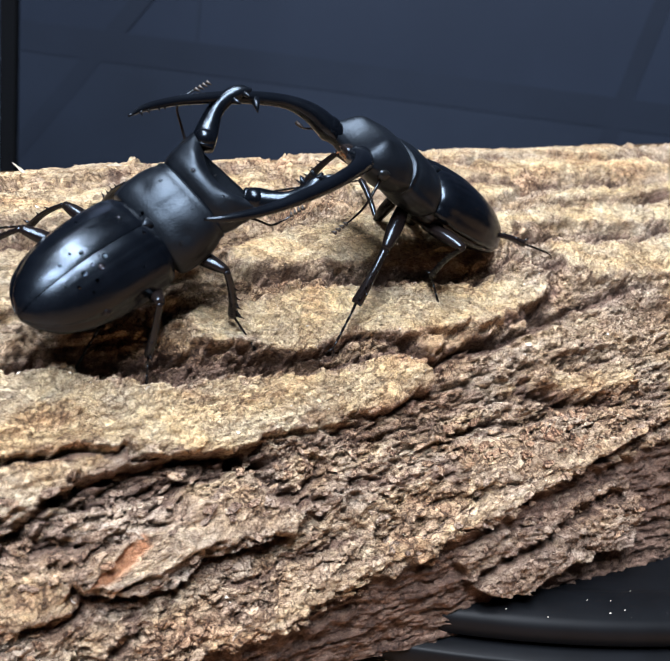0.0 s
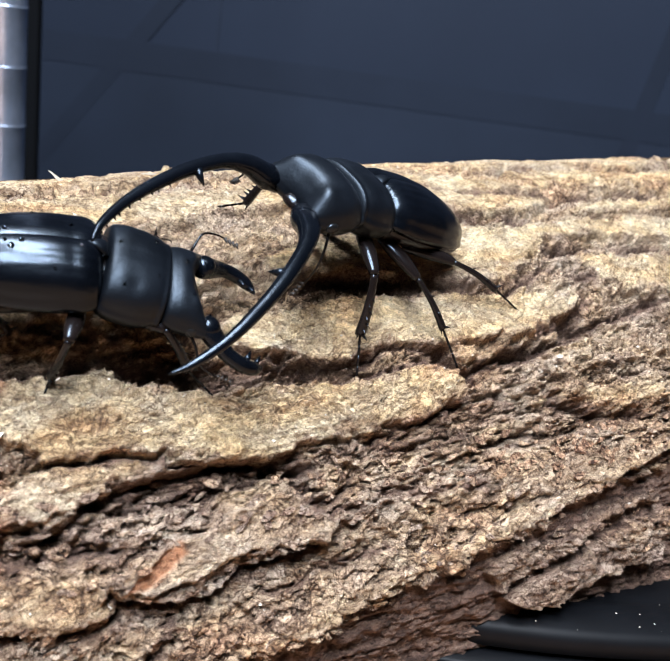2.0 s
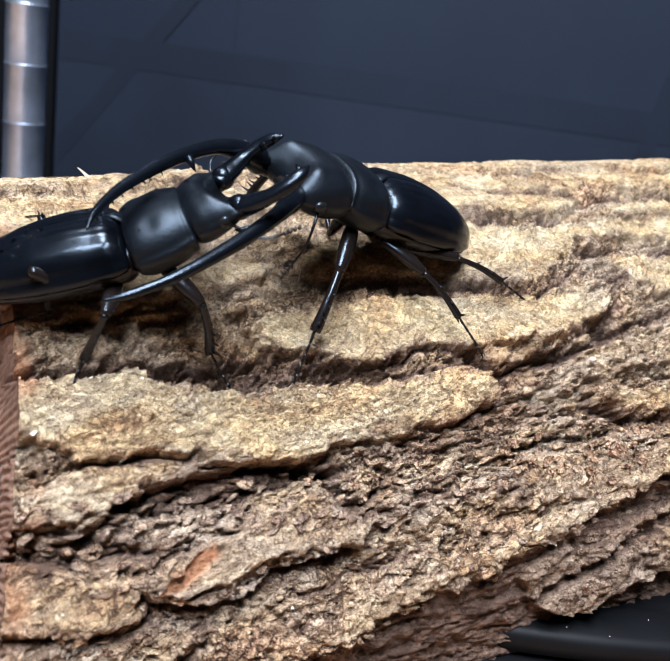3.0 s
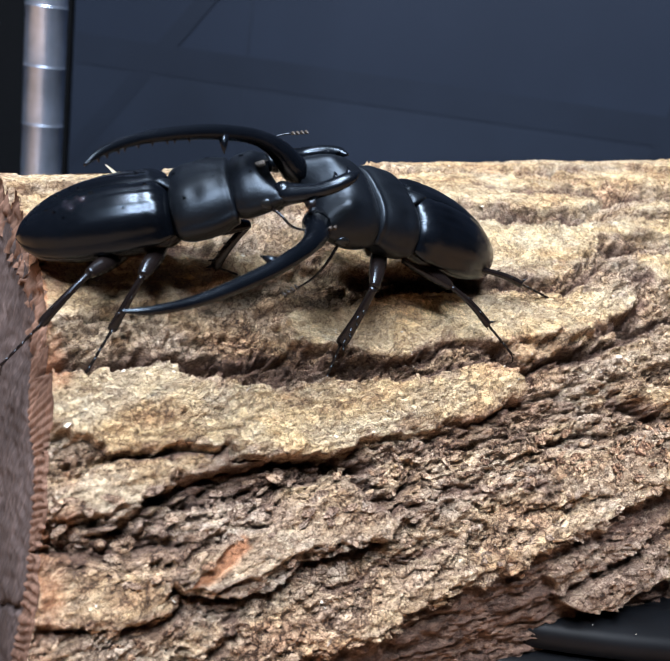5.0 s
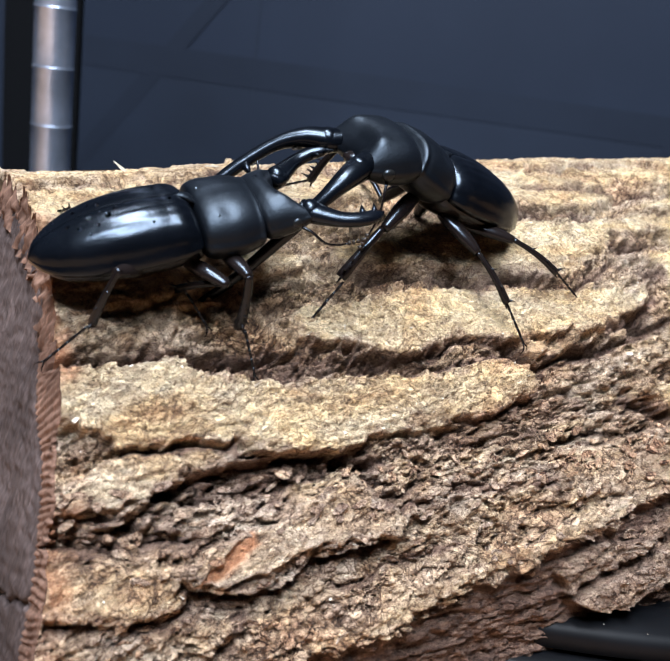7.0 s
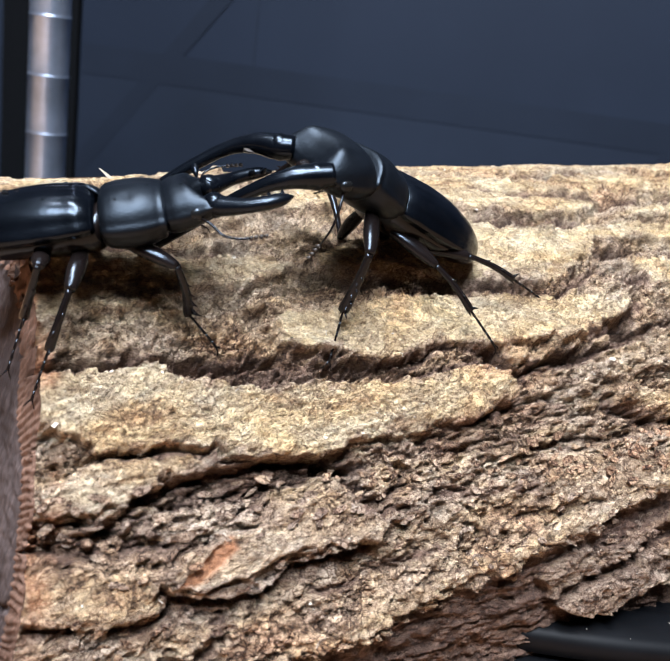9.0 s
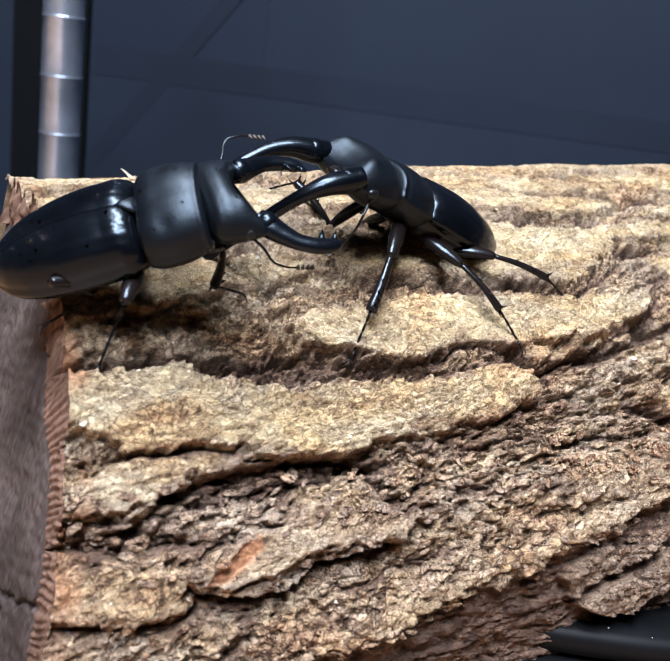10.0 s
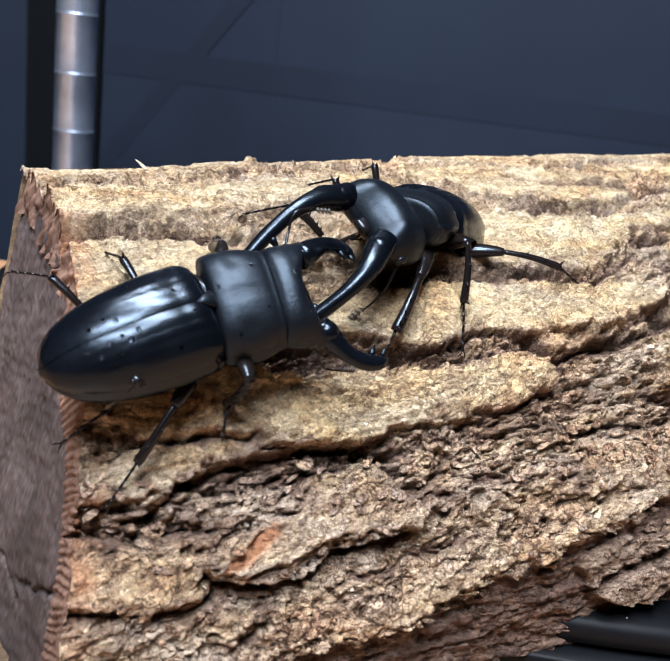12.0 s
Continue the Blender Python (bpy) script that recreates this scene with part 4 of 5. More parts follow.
def cone(base, tip, r, k, seg=8):
    return loft(tube_rings([base, tuple((b + t) / 2 for b, t in zip(base, tip)), tip], [r, r * 0.62, r * 0.06], k, seg))


def spline(points, n):
    rows = [(i, *p) for i, p in enumerate(points)]
    return [tuple(float(v) for v in r[1:]) for r in blend_rows(rows, n)]


class Beetle:
    pass


def build_beetle(name, label, d):
    """d: measures in mm. The thing's origin lies where the elytra meet the neck shield; x ahead, z up."""
    k = d["k"]
    b = Beetle()
    b.d, b.k, b.case = d, k, {}
    b.root = tagged(new(name), label, "stag beetle", "fighting beetles")
    L, W = d["L"], d["W"]
    # wing cases
    prof = [(0.012, 0.80, 2.9, -1.0), (0.03, 0.88, 3.7, -1.0), (0.07, 0.955, 4.5, -1.1), (0.2, 0.995, 5.2, -1.3), (0.4, 0.985, 5.4, -1.4), (0.6, 0.90, 4.9, -1.4), (0.78, 0.73, 3.7, -1.3), (0.9, 0.50, 2.2, -1.1), (0.97, 0.25, 0.8, -0.8), (1.0, 0.05, -0.3, -0.6)]
    rows = blend_rows(prof, 56)
    for side, pname in ((1, "elytron"), (-1, "elytron")):
        rings = []
        for u, wf, top, low in rows:
            w, ring = max(0.05, wf) * W / 2, []
            for q in range(30):
                a = q / 26 * math.pi / 2
                if q <= 26:
                    y = 0.05 + w * math.sin(a) ** 0.92
                    z = low + (top - low) * max(0.0, math.cos(a)) ** 0.80
                    z -= 0.22 * math.exp(-((y - 0.05) / 0.28) ** 2) * (1 - u)
                    z += 0.085 * math.cos(y * 2 * math.pi / 1.6) * math.sin(min(1, y / 2) * math.pi / 2) * max(0, 1 - u * 1.15) * (1 - q / 26)
                    if q > 22:
                        y += 0.55 * ((q - 22) / 4) ** 1.3 * min(1, wf * 2)
                        z += 0.22 * ((q - 22) / 4)
                else:
                    y = w * (1 - 0.03 * (q - 26)) + 0.55 * min(1, wf * 2)
                    z = low + 0.18 - 0.22 * (q - 26)
                ring.append((-u * L * k, side * y * k, z * k))
            rings.append(ring)
        vs, fs = loft(rings, closed=False)
        # front wall of the case
        o = len(vs)
        vs += [(-0.6 * k, v[1] * 0.9, v[2] * 0.6 - 0.6 * k) for v in rings[0]]
        fs += [(q, q + 1, o + q + 1, o + q) for q in range(29)]
        ob = link_mesh(pname, vs, fs, SHELL, b.root, "glossy black wing case with faint grooves")
        b.case[side] = ob
    rows = blend_rows([(-0.985 * L, 0.6, -0.7, -1.6, -1.0), (-0.9 * L, 0.50 * W / 2, -0.9, -2.9, -1.4), (-0.7 * L, 0.82 * W / 2, -1.0, -4.3, -1.7), (-0.35 * L, 0.93 * W / 2, -1.0, -5.2, -1.8), (-0.1 * L, 0.90 * W / 2, 0.6, -5.4, -1.6), (0.0, 0.80 * W / 2, 2.2, -5.0, -1.2), (1.2, 0.62 * W / 2, 2.3, -3.9, -0.9), (2.2, 0.50 * W / 2, 1.6, -3.0, -0.6)], 40)
    vs, fs = loft([[(x * 1, y, z) for x, y, z in ring] for ring in body_rings(rows, k, 36, 2.2)])
    link_mesh("abdomen", vs, fs, LEG, b.root, "dark brown-black segmented underside")
    vs, fs = loft(body_rings([(-2.6, 0.08, 4.7, 4.1, 4.3), (-1.2, 0.9, 4.75, 3.9, 4.2), (0.0, 1.5, 4.1, 3.2, 3.5), (0.5, 1.4, 3.6, 2.6, 3.0)], k, 16))
    link_mesh("scutellum", vs, fs, MATT, b.root)
    # neck shield
    Lp, Wp = d["Lp"], d["Wp"] / 2
    prof = [(-0.15, 0.78, 2.6, -2.4, -0.8), (0.05, 0.88, 3.3, -3.2, -0.9), (0.35, 0.93, 3.7, -3.9, -1.0), (0.7, 0.955, 3.9, -4.1, -1.0), (0.16 * Lp, 0.98, 4.2, -4.5, -1.0), (0.4 * Lp, 1.0, 4.5, -4.8, -1.0), (0.62 * Lp, 0.985, 4.5, -4.8, -1.0), (0.82 * Lp, 0.93, 4.2, -4.5, -0.9), (0.93 * Lp, 0.885, 3.9, -4.1, -0.8), (0.97 * Lp, 0.89, 3.85, -4.0, -0.8), (1.0 * Lp, 0.87, 3.6, -3.7, -0.8), (1.02 * Lp, 0.80, 3.0, -3.0, -0.7)]
    rows = [(x, w * Wp, t, lo, s) for x, w, t, lo, s in blend_rows(prof, 44)]

    def dip(x, y):
        return -0.22 * math.exp(-((x - 0.5 * Lp) / (0.3 * Lp)) ** 2 - (y / 0.5) ** 2) - 0.25 * math.exp(-((x - 0.45 * Lp) / 1.2) ** 2 - ((abs(y) - 0.62 * Wp) / 1.3) ** 2)

    b.shield = link_mesh("pronotum", *loft(body_rings(rows, k, 112, 2.7, 0.0, dip, 0.42)), MATT, b.root, "satin black neck shield")
    # head
    Lh, Wh = d["Lh"], d["Wh"] / 2
    rows = [(x * Lh, w * Wh, t, lo, s) for x, w, t, lo, s in blend_rows(d["head"], 40)]

    def brow(x, y):
        u = x / Lh
        bump = d["brow"] * math.exp(-((u - 0.72) / 0.2) ** 2) * math.exp(-((abs(y) - 0.55 * Wh) / (0.2 * Wh)) ** 2)
        return bump - d["brow"] * 0.9 * math.exp(-((u - 0.98) / 0.26) ** 2 - (y / (0.42 * Wh)) ** 2)

    b.head = link_mesh("head", *loft(body_rings(rows, k, 96, 2.6, d["hollow"], brow, 0.25)), MATT, b.root, "broad satin black head with a hollowed front edge")
    for side in (1, -1):
        bm = bmesh.new()
        bmesh.ops.create_uvsphere(bm, u_segments=20, v_segments=12, radius=1.0)
        bmesh.ops.transform(bm, matrix=Matrix.Translation((0.62 * Lh * k, side * 0.94 * Wh * k, -0.4 * k)) @ Matrix.Diagonal((1.25 * k, 0.75 * k, 1.0 * k, 1)), verts=bm.verts)
        part("eye", bm, EYE_MAT, b.head, "small glossy black eye")
    # mouth brush between the jaws
    pieces = []
    rnd = random.Random(3)
    for q in range(34):
        y = rnd.uniform(-1.5, 1.5)
        x0 = Lh - d["hollow"] * 0.75 - 0.6
        pieces.append(cone((x0, y, -1.3), (x0 + rnd.uniform(0.8, 1.5), y * 1.1 + rnd.uniform(-0.3, 0.3), -1.6 + rnd.uniform(-0.9, 0.5)), 0.16, k, 5))
    link_mesh("mouth_brush", *merge(*pieces), AMBER, b.head, "amber bristles of the mouth")
    vs, fs = loft(body_rings([(Lh - d["hollow"] - 2.2, 0.2 * Wh, 0.2, -2.2, -0.9), (Lh - d["hollow"] - 0.2, 0.24 * Wh, 0.4, -2.0, -0.9), (Lh - d["hollow"] * 0.7 + 0.5, 0.2 * Wh, -0.1, -1.6, -0.9), (Lh - d["hollow"] * 0.7 + 0.9, 0.1 * Wh, -0.5, -1.2, -0.9)], k, 20))
    link_mesh("labrum", vs, fs, LEG, b.head)
    # jaws
    b.jaws = {}
    for side in (1, -1):
        line = spline(d["jaw"], 46)
        rad = [float(r[1]) for r in blend_rows([(i, r) for i, r in enumerate(d["jaw_r"])], 46)]
        pieces = [loft(tube_rings([(x, side * y, z) for x, y, z in line], rad, k, 20, d["jaw_flat"]))]
        for at, reach, r, lift, lean in d["teeth"]:
            i = int(at * 45)
            p, q = Vector(line[i]), Vector(line[min(i + 1, 45)])
            tan = (q - p).normalized() if at < 1 else Vector((1, 0, 0))
            inward = Vector((tan.y, -tan.x, 0)).normalized()
            foot = p + inward * rad[i] * 0.55
            tip = foot + inward * reach + Vector((0, 0, lift)) + tan * lean
            pieces.append(cone((foot.x, side * foot.y, foot.z), (tip.x, side * tip.y, tip.z), r, k, 10))
        bm = bmesh.new()
        bmesh.ops.create_uvsphere(bm, u_segments=18, v_segments=10, radius=d["jaw_r"][1] * 0.98 * k)
        vs = [tuple(v.co) for v in bm.verts]
        fs = [tuple(v.index for v in f.verts) for f in bm.faces]
        bm.free()
        pieces.append((vs, fs))
        jaw = link_mesh("mandible", *merge(*pieces), SHELL, b.head, d["jaw_label"])
        jaw.location = (Lh * k, side * d["hb"] * 0.9 * d["Wh"] * k, 0)
        b.jaws[side] = jaw
    # feelers
    for side in (1, -1):
        f = d["feeler"][side]
        line = spline(f, 22)
        tube = loft(tube_rings(line, [0.26 - 0.006 * i for i in range(22)], k, 8))
        ant = link_mesh("antenna", *tube, LEG, b.head)
        tail = Vector(line[-1])
        way = (Vector(line[-1]) - Vector(line[-3])).normalized()
        pieces = []
        for q in range(4):
            p = tail + way * (0.75 * q)
            o = way.cross(Vector((0, 0, 1))).normalized() * side
            pieces.append(cone(tuple(p - o * 0.1), tuple(p + o * 0.85 + way * 0.4), 0.36, k, 8))
        link_mesh("antenna_club", *merge(*pieces), CLUB, ant, "brown comb-like club")
    # legs
    b.legs = {}
    for pair, (lf, lt, lq) in (("front", d["leg"][0]), ("middle", d["leg"][1]), ("hind", d["leg"][2])):
        for side in (1, -1):
            n = 18
            xs = np.linspace(0, 1, n)
            fr = [0.55 + 0.85 * math.sin(math.pi * min(1, 0.12 + 0.82 * u)) ** 0.8 for u in xs]
            femur = link_mesh("femur", *loft(tube_rings([(lf * u, 0, 0.25 * math.sin(math.pi * u)) for u in xs], fr, k, 14, 0.78)), LEG, b.root, "dark brown-black glossy thigh")
            stout = 1.3 if pair == "front" else 1.0
            tr = [stout * (0.50 + 0.30 * u**1.4 - (0.10 if u > 0.97 else 0)) for u in xs]
            tibia = link_mesh("tibia", *loft(tube_rings([(lt * u, 0, 0.5 * math.sin(math.pi * u)) for u in xs], tr, k, 12, 0.8)), LEG, b.root, "slender spined shin")
            spines = 7 if pair == "front" else 3
            for q in range(spines):
                u = 0.34 + 0.62 * q / max(1, spines - 1)
                link_mesh("spine", *cone((lt * u, 0, 0.35), (lt * u + 0.7, 0.35 * (-1) ** q, 1.35 + (0.9 if pair == "front" else 0.2) * u), 0.34, k, 7), LEG, tibia)
            link_mesh("spur", *cone((lt * 0.97, 0, -0.3), (lt + 1.3, 0, -0.9), 0.26, k, 7), LEG, tibia)
            pieces = []
            for q in range(5):
                u0, u1 = lq * q / 5, lq * (q + 1) / 5 * (1.0 if q < 4 else 1.0)
                dz = -0.03 * lq * (q / 5) ** 2
                pieces.append(loft(tube_rings([(u0, 0, dz), (u0 + (u1 - u0) * 0.4, 0, dz), (u1 - 0.12, 0, dz - 0.05), (u1, 0, dz - 0.05)], [0.17, 0.20, 0.25, 0.16], k, 8)))
            for s in (1, -1):
                pieces.append(loft(tube_rings(spline([(lq * 0.97, 0, -0.28), (lq + 0.5, 0.4 * s, -0.2), (lq + 1.1, 0.75 * s, -0.7), (lq + 1.15, 0.85 * s, -1.1)], 8), [0.14, 0.13, 0.12, 0.11, 0.09, 0.07, 0.05, 0.02], k, 6)))
            tarsus = link_mesh("tarsus", *merge(*pieces), LEG, b.root, "thin jointed foot with two claws")
            b.legs[pair, side] = (femur, tibia, tarsus, lf * k, lt * k, lq * k)
    return b


BROAD = dict(
    k=0.0010, L=25.0, W=16.5, Lp=9.5, Wp=17.0, Lh=7.5, Wh=16.4, hb=0.43, hollow=3.2, brow=0.5,
    head=[(-0.10, 0.70, 2.2, -2.4, -0.6), (0.0, 0.86, 3.1, -3.2, -0.6), (0.15, 0.93, 3.7, -3.6, -0.6), (0.45, 0.97, 3.9, -3.5, -0.5), (0.7, 0.99, 3.3, -3.1, -0.3), (0.9, 1.0, 2.4, -2.4, 0.0), (1.0, 0.985, 1.5, -1.6, 0.0), (1.03, 0.94, 0.8, -0.9, 0.0)],
    jaw=[(-1.6, -0.5, -0.1), (0.6, 0.2, 0), (2.6, 0.7, 0.1), (5.2, 1.1, 0.35), (8.0, 0.6, 0.7), (10.2, -0.7, 0.95), (11.5, -2.2, 1.0)], jaw_r=[1.8, 2.0, 1.75, 1.4, 1.35, 1.15, 0.25], jaw_flat=0.8,
    teeth=[(0.72, 1.9, 0.75, 0.8, 0.5), (0.87, 1.3, 0.6, 0.9, 0.9)], jaw_label="short stout black jaw with a forked tip",
    feeler={1: [(4.6, 7.2, -0.9), (6.0, 10.5, -0.4), (7.2, 13.0, 0.8), (9.4, 13.6, 1.2), (11.4, 13.6, 1.0)], -1: [(4.6, -7.2, -0.9), (6.2, -9.2, -1.8), (7.6, -10.6, -3.6), (9.8, -11.0, -4.6), (11.4, -11.2, -4.8)]},
    leg=((8.6, 9.6, 7.5), (8.2, 9.4, 7.5), (9.0, 10.0, 8.0)))
LONG = dict(
    k=0.00106, L=25.0, W=16.5, Lp=8.5, Wp=16.5, Lh=10.5, Wh=16.5, hb=0.36, hollow=2.0, brow=0.8,
    head=[(-0.08, 0.72, 2.2, -2.4, -0.7), (0.0, 0.86, 3.3, -3.4, -0.7), (0.12, 0.93, 4.1, -4.0, -0.7), (0.38, 0.98, 4.7, -4.1, -0.6), (0.62, 0.95, 4.3, -3.6, -0.4), (0.82, 0.87, 3.1, -2.9, -0.2), (0.95, 0.80, 2.0, -2.2, 0.0), (1.0, 0.76, 1.3, -1.5, 0.0), (1.03, 0.70, 0.7, -0.9, 0.0)],
    jaw=[(-2.2, -0.9, -0.9), (0.4, 0.2, 0.2), (3.3, 1.8, 1.6), (7.7, 3.0, 2.4), (14.3, 3.2, 2.2), (20.9, 2.6, 1.6), (27.5, 1.4, 0.8), (33, -0.6, 0), (36, -2.6, -0.6)], jaw_r=[2.0, 2.2, 1.8, 1.25, 1.15, 1.0, 0.8, 0.6, 0.18], jaw_flat=0.9,
    teeth=[(0.51, 2.3, 0.8, -1.2, 0.3)] + [(0.61 + 0.038 * q, 0.85 - 0.04 * q, 0.3, -0.5, 0.1) for q in range(9)], jaw_label="long slender curved black jaw with saw-like teeth",
    feeler={1: [(6.4, 7.4, -1.2), (7.6, 9.0, -3.2), (8.4, 9.8, -5.6), (9.2, 10.0, -7.6), (10.0, 10.0, -9.2)], -1: [(6.4, -7.4, -1.2), (8.4, -9.2, -1.6), (10.4, -9.6, -2.2), (12.4, -8.8, -2.4), (14.0, -7.8, -2.0)]},
    leg=((9.6, 10.4, 8.5), (9.2, 10.0, 8.0), (9.8, 10.6, 8.5)))

broad = build_beetle("stag_beetle", "wet glossy black broad stag beetle with short stout jaws", BROAD)
long_jaw = build_beetle("stag_beetle", "black stag beetle with very long saw-toothed jaws gripping its rival", LONG)


def add_drops(ob, spots, k):
    """Beads of water on a part: (x, y, radius) in mm, set on its upper side."""
    me = ob.data
    co = np.array([v.co[:] for v in me.vertices])
    nz = np.array([v.normal.z for v in me.vertices])
    for x, y, r in spots:
        far = np.hypot(co[:, 0] - x * k, co[:, 1] - y * k) + np.where(nz < 0.25, 1.0, 0.0)
        i = int(np.argmin(far))
        bm = bmesh.new()
        bmesh.ops.create_icosphere(bm, subdivisions=2, radius=r * k)
        for v in bm.verts:
            v.co.z = max(v.co.z * 0.75, -0.25 * r * k)
        bm.transform(Matrix.Translation(me.vertices[i].co) @ me.vertices[i].normal.to_track_quat("Z", "Y").to_matrix().to_4x4())
        part("water_drop", bm, WATER, ob, "clear bead of water")


add_drops(broad.case[1], [(-4.6, 2.6, 0.32), (-14, 1.3, 0.4), (-15.2, 2.2, 0.24), (-17.4, 1.5, 0.3), (-10, 5.8, 0.26)], BROAD["k"])
add_drops(broad.case[-1], [(-3.4, -1.2, 0.3), (-11.6, -1.4, 0.42), (-12.8, -2.3, 0.5), (-13.9, -1.3, 0.3), (-14.6, -3.2, 0.28), (-15.4, -1.7, 0.46), (-17.2, -2.7, 0.3), (-18.9, -1.2, 0.22), (-7.2, -5.4, 0.24), (-16.2, -4.4, 0.2)], BROAD["k"])
add_drops(broad.shield, [(1.2, 1.9, 0.32), (6.6, 3.9, 0.34), (7.4, -2.6, 0.22), (2.6, -5.6, 0.26)], BROAD["k"])
add_drops(broad.head, [(2.4, 2.4, 0.4), (3.4, -3.9, 0.24)], BROAD["k"])


# ---- what moves ----
def log_point(a, deg, lift=0.0):
    """A place on the log's round, and the way out of it: along in mm, angle in degrees, lift in metres."""
    t, c, s = radians(deg), math.cos(LOG_TURN), math.sin(LOG_TURN)
    r, n = log_radius(a), log_centre(a)
    out = Vector((s * math.cos(t), -c * math.cos(t), math.sin(t)))
    nn = n - r * math.cos(t)
    return Vector((a * c - nn * s, a * s + nn * c, LOG_Z + r * math.sin(t))) / 1000 + out * lift, out


def nearest_on_log(p):
    c, s = math.cos(LOG_TURN), math.sin(LOG_TURN)
    a, n = (p.x * c + p.y * s) * 1000, (-p.x * s + p.y * c) * 1000
    return a, math.degrees(math.atan2(p.z * 1000 - LOG_Z, log_centre(a) - n))


def joint(nod, turn, roll):
    return Matrix.Rotation(radians(turn), 4, "Z") @ Matrix.Rotation(radians(-nod), 4, "Y") @ Matrix.Rotation(radians(roll), 4, "X")


def bone(start, way, up):
    x = way.normalized()
    y = up.cross(x)
    y = y.normalized() if y.length > 1e-6 else Vector((0, 1, 0))
    m = Matrix((x, y, x.cross(y))).transposed().to_4x4()
    m.translation = start
    return m


COXA = {"front": (3.2, 4.4, -3.6), "middle": (-3.0, 5.0, -4.2), "hind": (-9.0, 4.6, -4.4)}
STANCE = {"front": (14.0, 23.0), "middle": (-5.0, 25.0), "hind": (-20.0, 23.0)}


def set_beetle(b, rows, feet, near):
    """rows: seconds, place of the thing in mm, its Euler angles, nod, turn and roll of shield and of head, opening and lift of the near and far jaw.
    feet: for each near leg, rows of seconds, place along the log and angle of the round."""
    d, k = b.d, b.k
    track = {"root": [], "shield": [], "head": [], 1: [], -1: []}
    legs = {key: ([], [], []) for key in b.legs}
    for t, x, y, z, rx, ry, rz, n1, t1, r1, n2, t2, r2, open_near, open_far, dip_near, dip_far in rows:
        m = pose(x / 1000, y / 1000, z / 1000, rx, ry, rz)
        s = joint(n1, t1, r1)
        h = s @ Matrix.Translation((d["Lp"] * k, 0, 0)) @ joint(n2, t2, r2)
        track["root"].append((t, m))
        track["shield"].append((t, s))
        track["head"].append((t, h))
        for side in (1, -1):
            o, dip = (open_near, dip_near) if side == near else (open_far, dip_far)
            track[side].append((t, Matrix.Translation((d["Lh"] * k, side * d["hb"] * 0.9 * d["Wh"] * k, 0)) @ Matrix.Rotation(radians(side * o), 4, "Z") @ Matrix.Rotation(radians(-dip), 4, "Y")))
        back = m.inverted()
        for (pair, side), (femur, tibia, tarsus, lf, lt, lq) in b.legs.items():
            cx, cy, cz = COXA[pair]
            coxa = Vector((cx * k, side * cy * k, cz * k))
            if pair == "front":
                coxa = s @ coxa
            if side == near:
                _, a, deg = min(feet[pair], key=lambda r: abs(r[0] - t))
            else:
                sx, sy = STANCE[pair]
                a, deg = nearest_on_log(m @ Vector((sx * k, side * sy * k, -0.008)))
                deg = min(deg, BARK_TOP - 1.0)
            foot, out = log_point(a, deg, 0.0006)
            hip = m @ coxa
            flat = foot - hip
            flat = flat - out * flat.dot(out)
            away = flat.normalized() if flat.length > 1e-5 else Vector((1, 0, 0))
            ankle = foot - away * lq * 0.80 + out * lq * 0.42
            reach, gap = lf + lt, ankle - hip
            if gap.length > reach * 0.985:
                ankle = hip + gap.normalized() * reach * 0.985
                gap = ankle - hip
            if gap.length < abs(lf - lt) + 0.002:
                ankle = hip + gap.normalized() * (abs(lf - lt) + 0.002)
                gap = ankle - hip
            g = gap.length
            along = (lf * lf - lt * lt + g * g) / (2 * g)
            high = math.sqrt(max(1e-9, lf * lf - along * along))
            way = gap.normalized()
            pole = out * (0.5 if side == near else -0.35) + away * 0.75
            up = pole - way * pole.dot(way)
            if up.length < 0.15:
                up = away - way * away.dot(way)
            up.normalize()
            knee = hip + way * along + up * high
            rot = back.to_3x3()
            for q, (p0, p1) in enumerate(((hip, knee), (knee, ankle), (ankle, foot))):
                legs[pair, side][q].append((t, bone(back @ p0, rot @ (p1 - p0), rot @ out)))
    walk(b.root, track["root"])
    walk(b.shield, track["shield"])
    walk(b.head, track["head"])
    for side in (1, -1):
        walk(b.jaws[side], track[side])
    for key, bones in b.legs.items():
        for q in range(3):
            walk(bones[q], legs[key][q])


